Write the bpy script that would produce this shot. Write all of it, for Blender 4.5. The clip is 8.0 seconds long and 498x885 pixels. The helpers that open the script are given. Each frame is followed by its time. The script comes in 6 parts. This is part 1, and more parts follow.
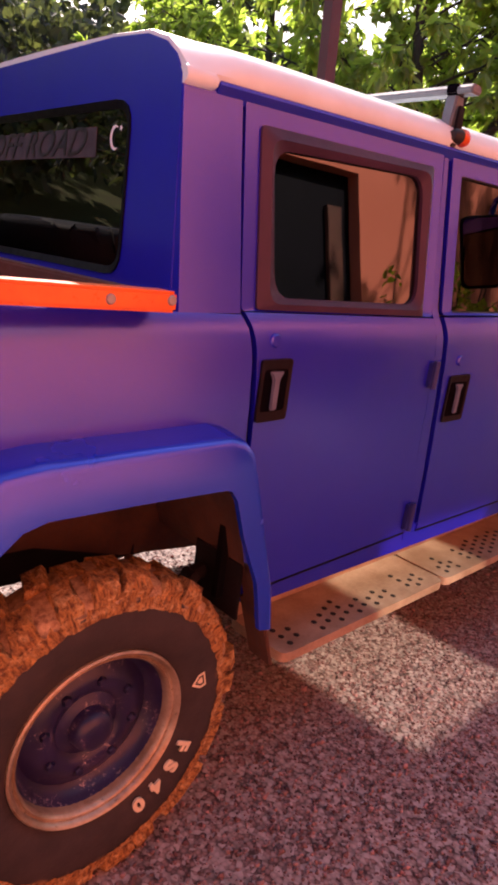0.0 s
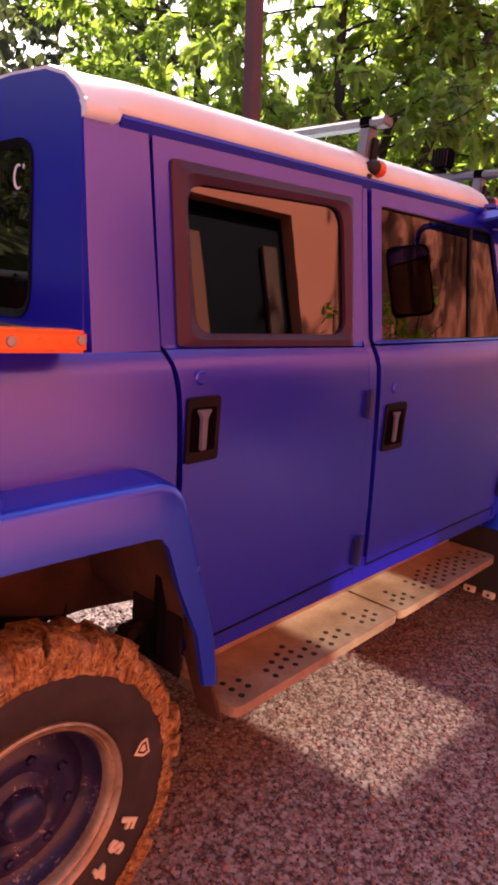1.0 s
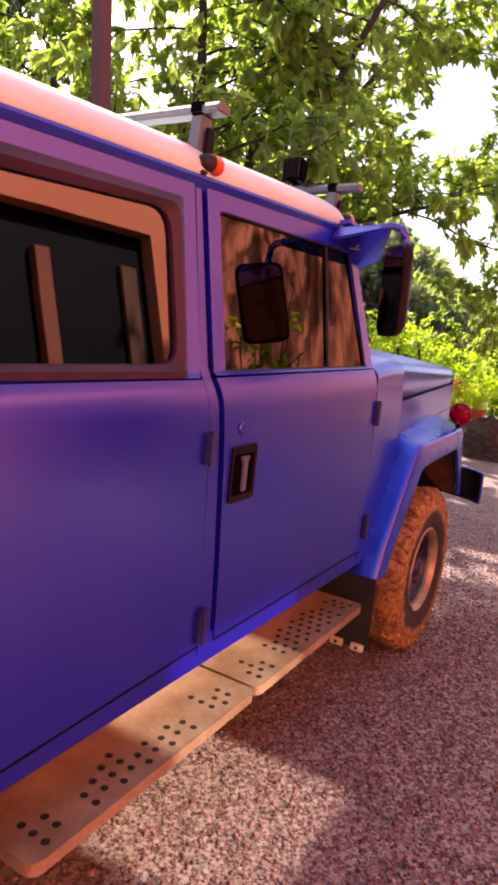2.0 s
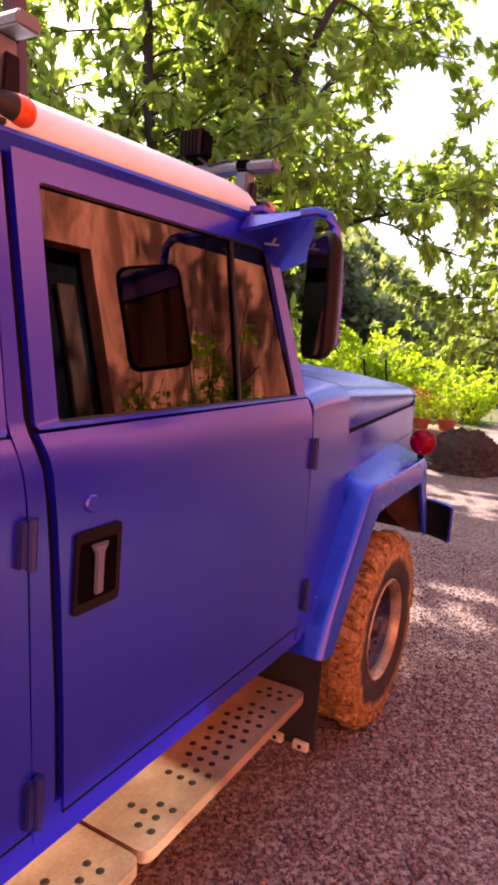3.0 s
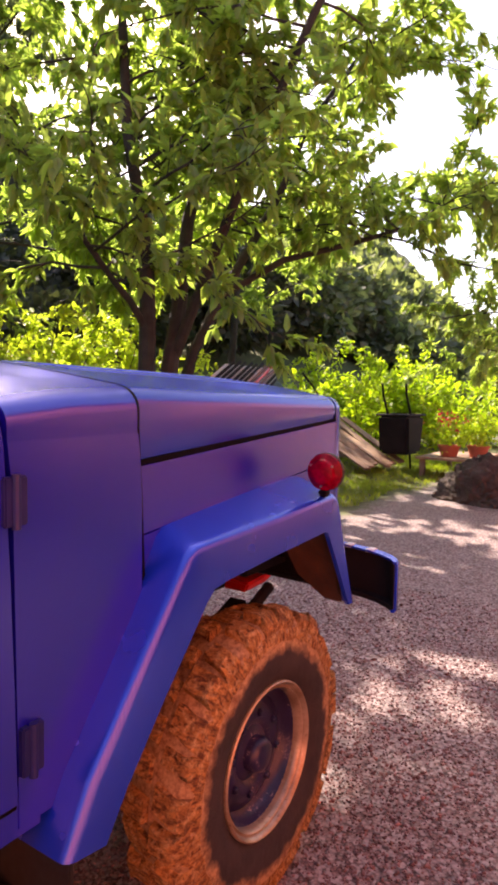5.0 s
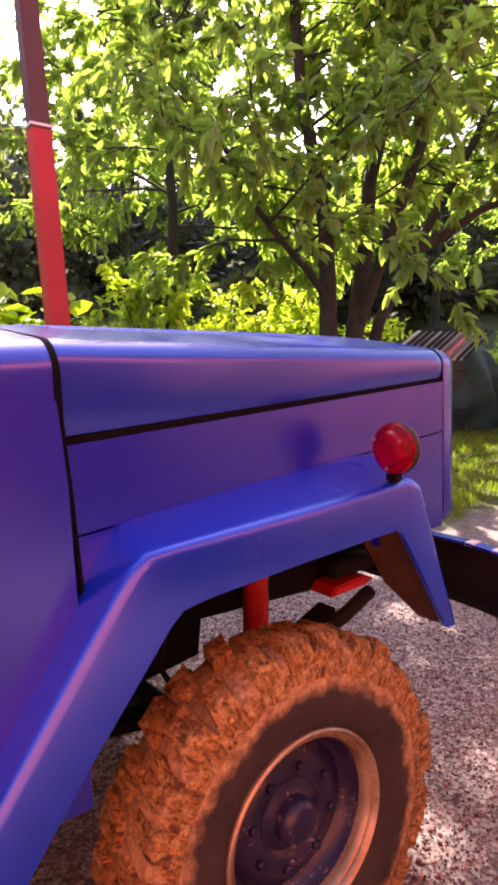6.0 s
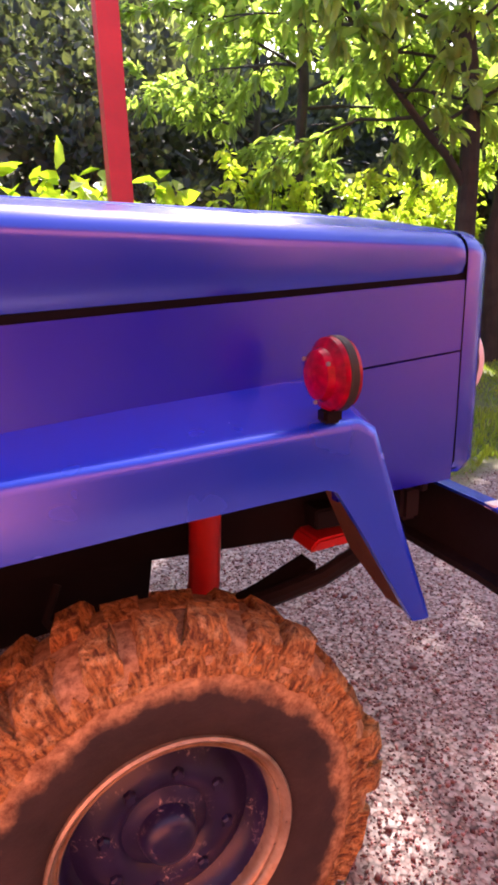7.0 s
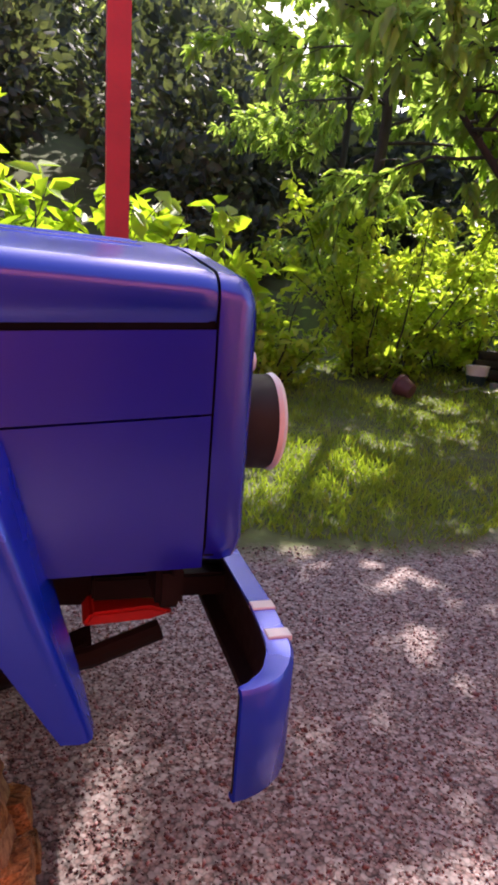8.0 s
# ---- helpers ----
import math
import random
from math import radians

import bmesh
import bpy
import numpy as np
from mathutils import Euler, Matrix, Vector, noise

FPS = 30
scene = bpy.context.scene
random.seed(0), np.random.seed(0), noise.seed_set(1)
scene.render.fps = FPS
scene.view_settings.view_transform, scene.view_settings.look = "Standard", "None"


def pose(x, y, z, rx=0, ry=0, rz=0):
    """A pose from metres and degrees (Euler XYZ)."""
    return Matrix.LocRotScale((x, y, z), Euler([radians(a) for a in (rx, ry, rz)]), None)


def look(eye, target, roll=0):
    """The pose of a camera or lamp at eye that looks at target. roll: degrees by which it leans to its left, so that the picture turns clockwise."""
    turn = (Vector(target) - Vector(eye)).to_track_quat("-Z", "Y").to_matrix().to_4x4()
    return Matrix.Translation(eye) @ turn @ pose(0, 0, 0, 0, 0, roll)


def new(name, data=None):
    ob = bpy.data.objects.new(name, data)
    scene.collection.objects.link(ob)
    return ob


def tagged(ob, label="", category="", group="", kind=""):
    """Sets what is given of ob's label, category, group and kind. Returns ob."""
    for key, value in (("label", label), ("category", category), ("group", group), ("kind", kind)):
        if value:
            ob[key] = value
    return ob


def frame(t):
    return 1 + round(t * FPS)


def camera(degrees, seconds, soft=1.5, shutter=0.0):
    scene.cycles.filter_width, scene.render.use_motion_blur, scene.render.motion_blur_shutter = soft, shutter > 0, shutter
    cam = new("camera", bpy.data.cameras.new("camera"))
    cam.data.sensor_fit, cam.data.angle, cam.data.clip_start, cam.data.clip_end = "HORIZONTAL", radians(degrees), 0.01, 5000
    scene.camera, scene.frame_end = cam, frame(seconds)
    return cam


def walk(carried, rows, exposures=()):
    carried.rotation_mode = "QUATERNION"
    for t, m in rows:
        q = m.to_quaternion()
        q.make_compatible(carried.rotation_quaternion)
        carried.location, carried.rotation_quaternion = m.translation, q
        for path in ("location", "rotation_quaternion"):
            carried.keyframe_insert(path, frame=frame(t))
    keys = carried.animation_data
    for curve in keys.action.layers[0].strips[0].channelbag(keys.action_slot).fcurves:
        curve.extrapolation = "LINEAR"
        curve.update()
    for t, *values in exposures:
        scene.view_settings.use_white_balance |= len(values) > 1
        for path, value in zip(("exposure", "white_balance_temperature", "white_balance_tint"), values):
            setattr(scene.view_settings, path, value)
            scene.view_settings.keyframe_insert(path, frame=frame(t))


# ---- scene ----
cam = camera(41.5, 8.0, soft=3.4)
PATH = [
    (0, (0.04, 0.05, 1.418), (1.379, 1.433, 0.876), 7.5),
    (0.5, (0.048, 0.03, 1.416), (1.432, 1.399, 0.957), 5.3),
    (1, (0.128, 0.062, 1.403), (1.577, 1.38, 0.996), 4.6),
    (1.5, (0.271, 0.161, 1.419), (1.876, 1.303, 1.078), 5.2),
    (2, (0.49, 0.207, 1.412), (2.177, 1.237, 1.108), 5.5),
    (2.2, (0.618, 0.207, 1.432), (2.319, 1.217, 1.14), 5.4),
    (3.3, (1.213, 0.343, 1.466), (2.944, 1.31, 1.207), 4.0),
    (3.5, (1.321, 0.334, 1.459), (3.05, 1.305, 1.202), 4.1),
    (4, (1.637, 0.271, 1.469), (3.36, 1.253, 1.217), 4.1),
    (4.2, (1.734, 0.258, 1.481), (3.446, 1.259, 1.225), 4.3),
    (5.3, (2.354, 0.126, 1.358), (3.941, 1.337, 1.236), -1.1),
    (5.5, (2.499, 0.117, 1.36), (3.978, 1.457, 1.225), -1.1),
    (6, (2.777, 0.119, 1.328), (3.98, 1.702, 1.108), -2.0),
    (6.5, (3.072, 0.198, 1.278), (4.14, 1.838, 0.862), -1.4),
    (7, (3.357, 0.217, 1.293), (4.162, 1.979, 0.797), -0.6),
    (7.5, (3.681, 0.179, 1.338), (4.312, 2.012, 0.847), 1.2),
    (8, (4.023, 0.206, 1.33), (4.593, 2.075, 0.903), 4.3),
]
walk(cam, [(t, look(eye, target, roll)) for t, eye, target, roll in PATH],
     [(0, 1.25, 6950, 26), (1.2, 1.25, 7000, 26), (2.0, 1.55, 7300, 28), (3.5, 1.66, 7350, 28), (4.2, 1.66, 7350, 26), (5.3, 1.56, 7250, 25), (6.0, 1.88, 7050, 25), (6.5, 2.26, 6750, 23), (7.0, 2.12, 6500, 23), (7.5, 1.60, 6400, 23), (8, 1.27, 6350, 22)])

# ---- world, sun and exposure ----
SUN_AZ, SUN_EL = 62.0, 42.0
sun_dir = Vector((math.cos(radians(SUN_EL)) * math.cos(radians(SUN_AZ)), math.cos(radians(SUN_EL)) * math.sin(radians(SUN_AZ)), math.sin(radians(SUN_EL))))
world = bpy.data.worlds.new("sky")
scene.world = world
world.use_nodes = True
wn = world.node_tree
sky = wn.nodes.new("ShaderNodeTexSky")
sky.sky_type, sky.sun_disc = "NISHITA", False
sky.sun_elevation, sky.sun_rotation = radians(SUN_EL), radians(90.0 - SUN_AZ)
sky.air_density, sky.dust_density = 1.0, 2.5
wn.links.new(sky.outputs[0], wn.nodes["Background"].inputs[0])
wn.nodes["Background"].inputs[1].default_value = 0.15
sun = new("sun", bpy.data.lights.new("sun", "SUN"))
sun.data.energy, sun.data.angle, sun.data.color = 5.0, radians(0.6), (1.0, 0.93, 0.82)
sun.matrix_world = look(sun_dir * 40, (0, 0, 0))
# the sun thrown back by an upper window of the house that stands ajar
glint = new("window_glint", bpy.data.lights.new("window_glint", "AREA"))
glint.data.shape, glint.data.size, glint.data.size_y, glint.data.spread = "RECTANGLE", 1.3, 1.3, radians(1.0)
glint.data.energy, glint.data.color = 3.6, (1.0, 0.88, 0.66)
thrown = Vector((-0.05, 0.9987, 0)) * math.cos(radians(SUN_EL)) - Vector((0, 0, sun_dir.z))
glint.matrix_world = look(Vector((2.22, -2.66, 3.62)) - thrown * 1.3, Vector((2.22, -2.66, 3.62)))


# ---- materials ----
def shader(name, rough=0.6, metal=0.0):
    m = bpy.data.materials.new(name)
    m.use_nodes = True
    n = m.node_tree
    b = n.nodes["Principled BSDF"]
    b.inputs["Roughness"].default_value, b.inputs["Metallic"].default_value = rough, metal
    return m, n, b


def node(n, kind, **values):
    made = n.nodes.new(kind)
    for key, value in values.items():
        made.inputs[key.replace("_", " ")].default_value = value
    return made


def noise_node(n, co, scale, detail=4.0, rough=0.6, distort=0.0):
    t = node(n, "ShaderNodeTexNoise", Scale=scale, Detail=detail, Roughness=rough, Distortion=distort)
    n.links.new(co, t.inputs["Vector"])
    return t.outputs["Fac"]


def blend(n, fac, a, b, mode="MIX"):
    m = n.nodes.new("ShaderNodeMix")
    m.data_type, m.blend_type = "RGBA", mode
    for slot, value in ((0, fac), (6, a), (7, b)):
        if hasattr(value, "links"):
            n.links.new(value, m.inputs[slot])
        elif slot == 0:
            m.inputs[slot].default_value = value
        else:
            m.inputs[slot].default_value = (*value[:3], 1)
    return m.outputs[2]


def ramp(n, fac, lo, hi):
    r = node(n, "ShaderNodeMapRange", From_Min=lo, From_Max=hi)
    n.links.new(fac, r.inputs["Value"])
    return r.outputs["Result"]


def relief(n, b, height, strength, distance):
    bump = node(n, "ShaderNodeBump", Strength=strength, Distance=distance)
    n.links.new(height, bump.inputs["Height"])
    n.links.new(bump.outputs[0], b.inputs["Normal"])


def mottled(name, light, dark, rough=0.6, metal=0.0, big=2.5, fine=40.0, bump=0.1, dist=0.004, spread=(0.35, 0.65), rvar=0.12, each=0.0, ior=1.5):
    """A surface of two tones with large and fine variation, fine relief and uneven gloss."""
    m, n, b = shader(name, rough, metal)
    b.inputs["IOR"].default_value = ior
    co = n.nodes.new("ShaderNodeTexCoord").outputs["Object"]
    large, small = noise_node(n, co, big), noise_node(n, co, fine, 6)
    c = blend(n, ramp(n, large, *spread), dark, light)
    c = blend(n, 0.35, c, blend(n, ramp(n, small, 0.3, 0.7), dark, light))
    if each:
        rnd = n.nodes.new("ShaderNodeObjectInfo").outputs["Random"]
        c = blend(n, ramp(n, rnd, 0.0, 1.0 / each), c, dark)
    n.links.new(c, b.inputs["Base Color"])
    r = node(n, "ShaderNodeMapRange", From_Min=0.3, From_Max=0.7, To_Min=max(0.02, rough - rvar), To_Max=min(1.0, rough + rvar))
    n.links.new(small, r.inputs["Value"])
    n.links.new(r.outputs[0], b.inputs["Roughness"])
    if bump:
        relief(n, b, small, bump, dist)
    return m


def paint(name, base, dark, rough, dust=(0.20, 0.13, 0.10), dustiness=0.012, ior=1.5, metal=0.0):
    """Brush-dulled car paint: patchy gloss and a thin veil of dust."""
    m, n, b = shader(name, rough, metal)
    co = n.nodes.new("ShaderNodeTexCoord").outputs["Object"]
    large, mid = noise_node(n, co, 1.7), noise_node(n, co, 6.0, 3)
    c = blend(n, ramp(n, large, 0.3, 0.7), dark, base)
    veil = n.nodes.new("ShaderNodeMath")
    veil.operation = "MULTIPLY"
    n.links.new(ramp(n, mid, 0.45, 0.8), veil.inputs[0])
    veil.inputs[1].default_value = dustiness
    c = blend(n, veil.outputs[0], c, dust)
    n.links.new(c, b.inputs["Base Color"])
    r = node(n, "ShaderNodeMapRange", From_Min=0.3, From_Max=0.7, To_Min=rough - 0.015, To_Max=rough + 0.02)
    n.links.new(mid, r.inputs["Value"])
    n.links.new(r.outputs[0], b.inputs["Roughness"])
    b.inputs["IOR"].default_value = ior
    return m


def foliage(name, lit, dark, through_amount=0.5, rough=0.5):
    """Leaves: varied from leaf to leaf, glossy skin, light coming through."""
    m, n, b = shader(name, rough)
    rnd = n.nodes.new("ShaderNodeNewGeometry").outputs["Random Per Island"]
    co = n.nodes.new("ShaderNodeTexCoord").outputs["Object"]
    c = blend(n, rnd, dark, lit)
    c = blend(n, ramp(n, noise_node(n, co, 0.8), 0.35, 0.7), c, dark)
    n.links.new(c, b.inputs["Base Color"])
    tr = n.nodes.new("ShaderNodeBsdfTranslucent")
    warm = blend(n, 1.0, c, (1.35, 1.60, 0.5), "MULTIPLY")
    n.links.new(warm, tr.inputs["Color"])
    mix = n.nodes.new("ShaderNodeMixShader")
    mix.inputs[0].default_value = through_amount
    n.links.new(b.outputs[0], mix.inputs[1])
    n.links.new(tr.outputs[0], mix.inputs[2])
    n.links.new(mix.outputs[0], n.nodes["Material Output"].inputs["Surface"])
    return m


def tinted_glass(name, tint, mirror, rough=0.015, streaks=0.0):
    """Film-tinted pane: part mirror, the rest dark see-through; worn film runs down in streaks."""
    m, n, _ = shader(name)
    g, t = n.nodes.new("ShaderNodeBsdfGlossy"), n.nodes.new("ShaderNodeBsdfTransparent")
    g.inputs["Roughness"].default_value = rough
    g.inputs["Color"].default_value = (0.95, 0.93, 0.9, 1)
    t.inputs["Color"].default_value = (*tint, 1)
    co = n.nodes.new("ShaderNodeTexCoord").outputs["Object"]
    bump = node(n, "ShaderNodeBump", Strength=0.05, Distance=0.004)
    n.links.new(noise_node(n, co, 3.0, 2), bump.inputs["Height"])
    n.links.new(bump.outputs[0], g.inputs["Normal"])
    mix = n.nodes.new("ShaderNodeMixShader")
    mix.inputs[0].default_value = mirror
    if streaks:
        squash = n.nodes.new("ShaderNodeMapping")
        squash.inputs["Scale"].default_value = (1.0, 1.0, 0.28)
        n.links.new(co, squash.inputs["Vector"])
        worn = node(n, "ShaderNodeMapRange", From_Min=0.40, From_Max=0.66, To_Min=mirror * (1 - streaks), To_Max=mirror)
        n.links.new(noise_node(n, squash.outputs[0], 13.0, 5, 0.62, 0.6), worn.inputs["Value"])
        n.links.new(worn.outputs[0], mix.inputs[0])
    n.links.new(t.outputs[0], mix.inputs[1])
    n.links.new(g.outputs[0], mix.inputs[2])
    n.links.new(mix.outputs[0], n.nodes["Material Output"].inputs["Surface"])
    return m


def muddy_rubber(name, inner, outer):
    """Black sidewall with dried orange mud that thickens towards the tread."""
    m, n, b = shader(name, 0.75)
    tc = n.nodes.new("ShaderNodeTexCoord").outputs["Object"]
    flat = n.nodes.new("ShaderNodeVectorMath")
    flat.operation = "MULTIPLY"
    n.links.new(tc, flat.inputs[0])
    flat.inputs[1].default_value = (1, 0, 1)
    length = n.nodes.new("ShaderNodeVectorMath")
    length.operation = "LENGTH"
    n.links.new(flat.outputs[0], length.inputs[0])
    small, mid = noise_node(n, tc, 60.0, 8, 0.7), noise_node(n, tc, 11.0, 5)
    add = n.nodes.new("ShaderNodeMath")
    add.operation = "MULTIPLY_ADD"
    n.links.new(mid, add.inputs[0])
    add.inputs[1].default_value = 0.10
    n.links.new(length.outputs["Value"], add.inputs[2])
    amount = ramp(n, add.outputs[0], inner + 0.05, outer + 0.05)
    mud = blend(n, ramp(n, small, 0.35, 0.65), (0.16, 0.072, 0.030), (0.54, 0.36, 0.19))
    rubber = blend(n, ramp(n, mid, 0.3, 0.7), (0.016, 0.013, 0.015), (0.040, 0.028, 0.029))
    n.links.new(blend(n, amount, rubber, mud), b.inputs["Base Color"])
    relief(n, b, small, 0.5, 0.006)
    return m


def mud_tread(name):
    """Caked mud on the lugs: streaks across the tread, ochre crusts over dark wet clay."""
    m, n, b = shader(name, 0.85)
    tc = n.nodes.new("ShaderNodeTexCoord").outputs["Object"]
    sep = n.nodes.new("ShaderNodeSeparateXYZ")
    n.links.new(tc, sep.inputs[0])
    turn = n.nodes.new("ShaderNodeMath")
    turn.operation = "ARCTAN2"
    n.links.new(sep.outputs["X"], turn.inputs[0])
    n.links.new(sep.outputs["Z"], turn.inputs[1])
    flat = n.nodes.new("ShaderNodeVectorMath")
    flat.operation = "MULTIPLY"
    n.links.new(tc, flat.inputs[0])
    flat.inputs[1].default_value = (1, 0, 1)
    length = n.nodes.new("ShaderNodeVectorMath")
    length.operation = "LENGTH"
    n.links.new(flat.outputs[0], length.inputs[0])
    polar = n.nodes.new("ShaderNodeCombineXYZ")
    n.links.new(turn.outputs[0], polar.inputs[0])
    n.links.new(length.outputs["Value"], polar.inputs[1])
    n.links.new(sep.outputs["Y"], polar.inputs[2])
    squash = n.nodes.new("ShaderNodeMapping")
    squash.inputs["Scale"].default_value = (1.0, 0.9, 0.9)
    n.links.new(polar.outputs[0], squash.inputs["Vector"])
    streak = noise_node(n, squash.outputs[0], 34.0, 5, 0.65, 0.7)
    crust, grain = noise_node(n, tc, 46.0, 5, 0.62), noise_node(n, tc, 170.0, 4, 0.6)
    c = blend(n, ramp(n, streak, 0.36, 0.60), (0.13, 0.042, 0.014), (0.62, 0.31, 0.09))
    c = blend(n, ramp(n, crust, 0.50, 0.66), c, (0.72, 0.46, 0.20))
    c = blend(n, ramp(n, grain, 0.52, 0.72), c, (0.10, 0.035, 0.014))
    n.links.new(c, b.inputs["Base Color"])
    both = n.nodes.new("ShaderNodeMath")
    both.operation = "MULTIPLY_ADD"
    n.links.new(streak, both.inputs[0])
    both.inputs[1].default_value = 1.6
    n.links.new(crust, both.inputs[2])
    relief(n, b, both.outputs[0], 1.0, 0.016)
    return m


def scuffed(name, light, dark, chalk):
    """Dull paint with chalky scrapes in a few patches."""
    m, n, b = shader(name, 0.4)
    co = n.nodes.new("ShaderNodeTexCoord").outputs["Object"]
    c = blend(n, ramp(n, noise_node(n, co, 10.0), 0.3, 0.75), dark, light)
    patch, line = noise_node(n, co, 14.0, 3), noise_node(n, co, 70.0, 6, 0.7, 1.5)
    both = n.nodes.new("ShaderNodeMath")
    both.operation = "MULTIPLY"
    n.links.new(ramp(n, patch, 0.52, 0.66), both.inputs[0])
    n.links.new(ramp(n, line, 0.54, 0.64), both.inputs[1])
    n.links.new(blend(n, both.outputs[0], c, chalk), b.inputs["Base Color"])
    r = node(n, "ShaderNodeMapRange", To_Min=0.32, To_Max=0.9)
    n.links.new(both.outputs[0], r.inputs["Value"])
    n.links.new(r.outputs[0], b.inputs["Roughness"])
    relief(n, b, line, 0.15, 0.003)
    return m


BLUE = paint("blue_paint", (0.008, 0.010, 0.55), (0.007, 0.008, 0.48), 0.25, ior=2.15, metal=0.22)
FENDER_BLUE = paint("fender_blue_paint", (0.004, 0.042, 0.72), (0.003, 0.036, 0.64), 0.26, ior=2.05, metal=0.3)
BONNET_BLUE = paint("bonnet_blue_paint", (0.006, 0.030, 0.57), (0.005, 0.025, 0.50), 0.23, ior=2.1, metal=0.25)
WHITE_ROOF = paint("white_roof_paint", (0.69, 0.82, 0.88), (0.61, 0.71, 0.77), 0.4, (0.4, 0.35, 0.32), 0.25, ior=1.3)
GLAZING = mottled("glazing_rubber", (0.006, 0.006, 0.009), (0.003, 0.003, 0.005), 0.5, ior=1.2)
SEAM = mottled("seam_rubber", (0.006, 0.005, 0.008), (0.003, 0.003, 0.004), 0.8, ior=1.15)
RUBBER_FRAME = mottled("faded_window_rubber", (0.058, 0.022, 0.056), (0.034, 0.013, 0.034), 0.45, big=5, fine=120, ior=1.36)
BLACK_RUBBER = mottled("black_rubber", (0.03, 0.027, 0.026), (0.012, 0.011, 0.011), 0.55, ior=1.35)
GLASS = tinted_glass("side_window_film", (0.08, 0.055, 0.045), 0.145)
FRONT_GLASS = tinted_glass("front_window_film", (0.06, 0.04, 0.035), 0.15, streaks=0.72)
REAR_GLASS = tinted_glass("rear_window_glass", (0.05, 0.05, 0.06), 0.165)
MIRROR = tinted_glass("mirror_silver", (0.01, 0.01, 0.01), 0.62)
HANDLE = mottled("handle_plastic", (0.012, 0.006, 0.008), (0.005, 0.003, 0.005), 0.55, ior=1.22)
# near-black: painted shade of the handle pits, own colour of bar cap and work lamp
PIT_SHADE_AND_TRIM = mottled("pit_shade_and_black_trim", (0.003, 0.0022, 0.004), (0.002, 0.0015, 0.003), 0.8, ior=1.08)
HINGE = mottled("dark_blue_hinge", (0.008, 0.010, 0.16), (0.005, 0.006, 0.09), 0.5)
CHROME = mottled("worn_handle_grip", (0.11, 0.12, 0.19), (0.075, 0.085, 0.14), 0.4, 0.0)
STEP = mottled("worn_step_plate", (0.48, 0.37, 0.27), (0.22, 0.135, 0.085), 0.45, 0.2, big=6, fine=90, bump=0.2)
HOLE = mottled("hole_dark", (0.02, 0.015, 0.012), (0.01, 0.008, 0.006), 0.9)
UNDER = mottled("muddy_underside", (0.125, 0.052, 0.030), (0.032, 0.015, 0.011), 0.85, big=5, fine=70, bump=0.4, dist=0.006)
CHASSIS = mottled("chassis_black", (0.020, 0.016, 0.018), (0.007, 0.006, 0.007), 0.75, bump=0.2, ior=1.25)
RED_STEEL = mottled("red_painted_steel", (0.66, 0.020, 0.014), (0.46, 0.014, 0.010), 0.4)
POLE_RED = mottled("weathered_red_pole", (0.52, 0.030, 0.035), (0.34, 0.022, 0.028), 0.55, big=3, fine=60)
POLE_DARK = mottled("dark_pole_top", (0.13, 0.045, 0.045), (0.07, 0.028, 0.028), 0.65)
ORANGE = mottled("orange_varnished_wood", (0.85, 0.17, 0.02), (0.62, 0.09, 0.012), 0.35, big=4, fine=50)
BROWN_WOOD = mottled("red_brown_wood", (0.16, 0.05, 0.03), (0.08, 0.026, 0.018), 0.6)
TYRE = muddy_rubber("muddy_sidewall", 0.318, 0.338)
TYRE_FRONT = muddy_rubber("muddier_sidewall", 0.285, 0.312)
TREAD = mud_tread("dried_orange_mud")
RIM = mottled("muddy_rim", (0.54, 0.45, 0.33), (0.22, 0.145, 0.085), 0.38, 0.55, big=9, fine=80)
DISC = scuffed("wheel_disc_blue", (0.022, 0.018, 0.085), (0.010, 0.008, 0.036), (0.50, 0.42, 0.42))
LETTER = mottled("cream_lettering", (0.75, 0.68, 0.50), (0.55, 0.47, 0.34), 0.7)
AMBER = mottled("amber_lens", (0.75, 0.12, 0.02), (0.55, 0.06, 0.01), 0.18, bump=0)
RED_LENS = mottled("red_lens", (0.36, 0.0004, 0.022), (0.09, 0.0003, 0.006), 0.05, big=30, fine=70, bump=0.5, rvar=0.03, ior=1.25)
ALU = mottled("grey_rack_bar", (0.22, 0.23, 0.25), (0.13, 0.135, 0.15), 0.5, 0.4)
GREY_STEEL = mottled("grey_steel", (0.40, 0.38, 0.37), (0.22, 0.21, 0.21), 0.4, 0.6)
WHITE_TRIM = mottled("white_trim", (0.84, 0.84, 0.84), (0.70, 0.70, 0.70), 0.4)
DECAL = mottled("grey_decal_strip", (0.078, 0.076, 0.088), (0.044, 0.043, 0.052), 0.7, big=30, ior=1.2)
DECAL_INK = mottled("decal_ink", (0.008, 0.008, 0.01), (0.006, 0.006, 0.007), 0.6)
SEAT = mottled("dark_seat_cloth", (0.03, 0.028, 0.03), (0.015, 0.014, 0.016), 0.9)

BARK = mottled("dark_bark", (0.052, 0.042, 0.035), (0.020, 0.016, 0.014), 0.9, big=6, fine=45, bump=0.7, dist=0.02)
SOIL = mottled("dark_soil", (0.10, 0.065, 0.05), (0.04, 0.026, 0.02), 0.95, big=3, fine=40, bump=0.8, dist=0.03)
LEAF = foliage("tree_leaves", (0.41, 0.48, 0.16), (0.245, 0.30, 0.145), 0.66, 0.5)
LEAF_BRIGHT = foliage("shrub_leaves", (0.58, 0.60, 0.10), (0.30, 0.36, 0.06), 0.62)
LEAF_LIME = foliage("lime_shrub_leaves", (0.48, 0.54, 0.05), (0.27, 0.36, 0.035), 0.55)
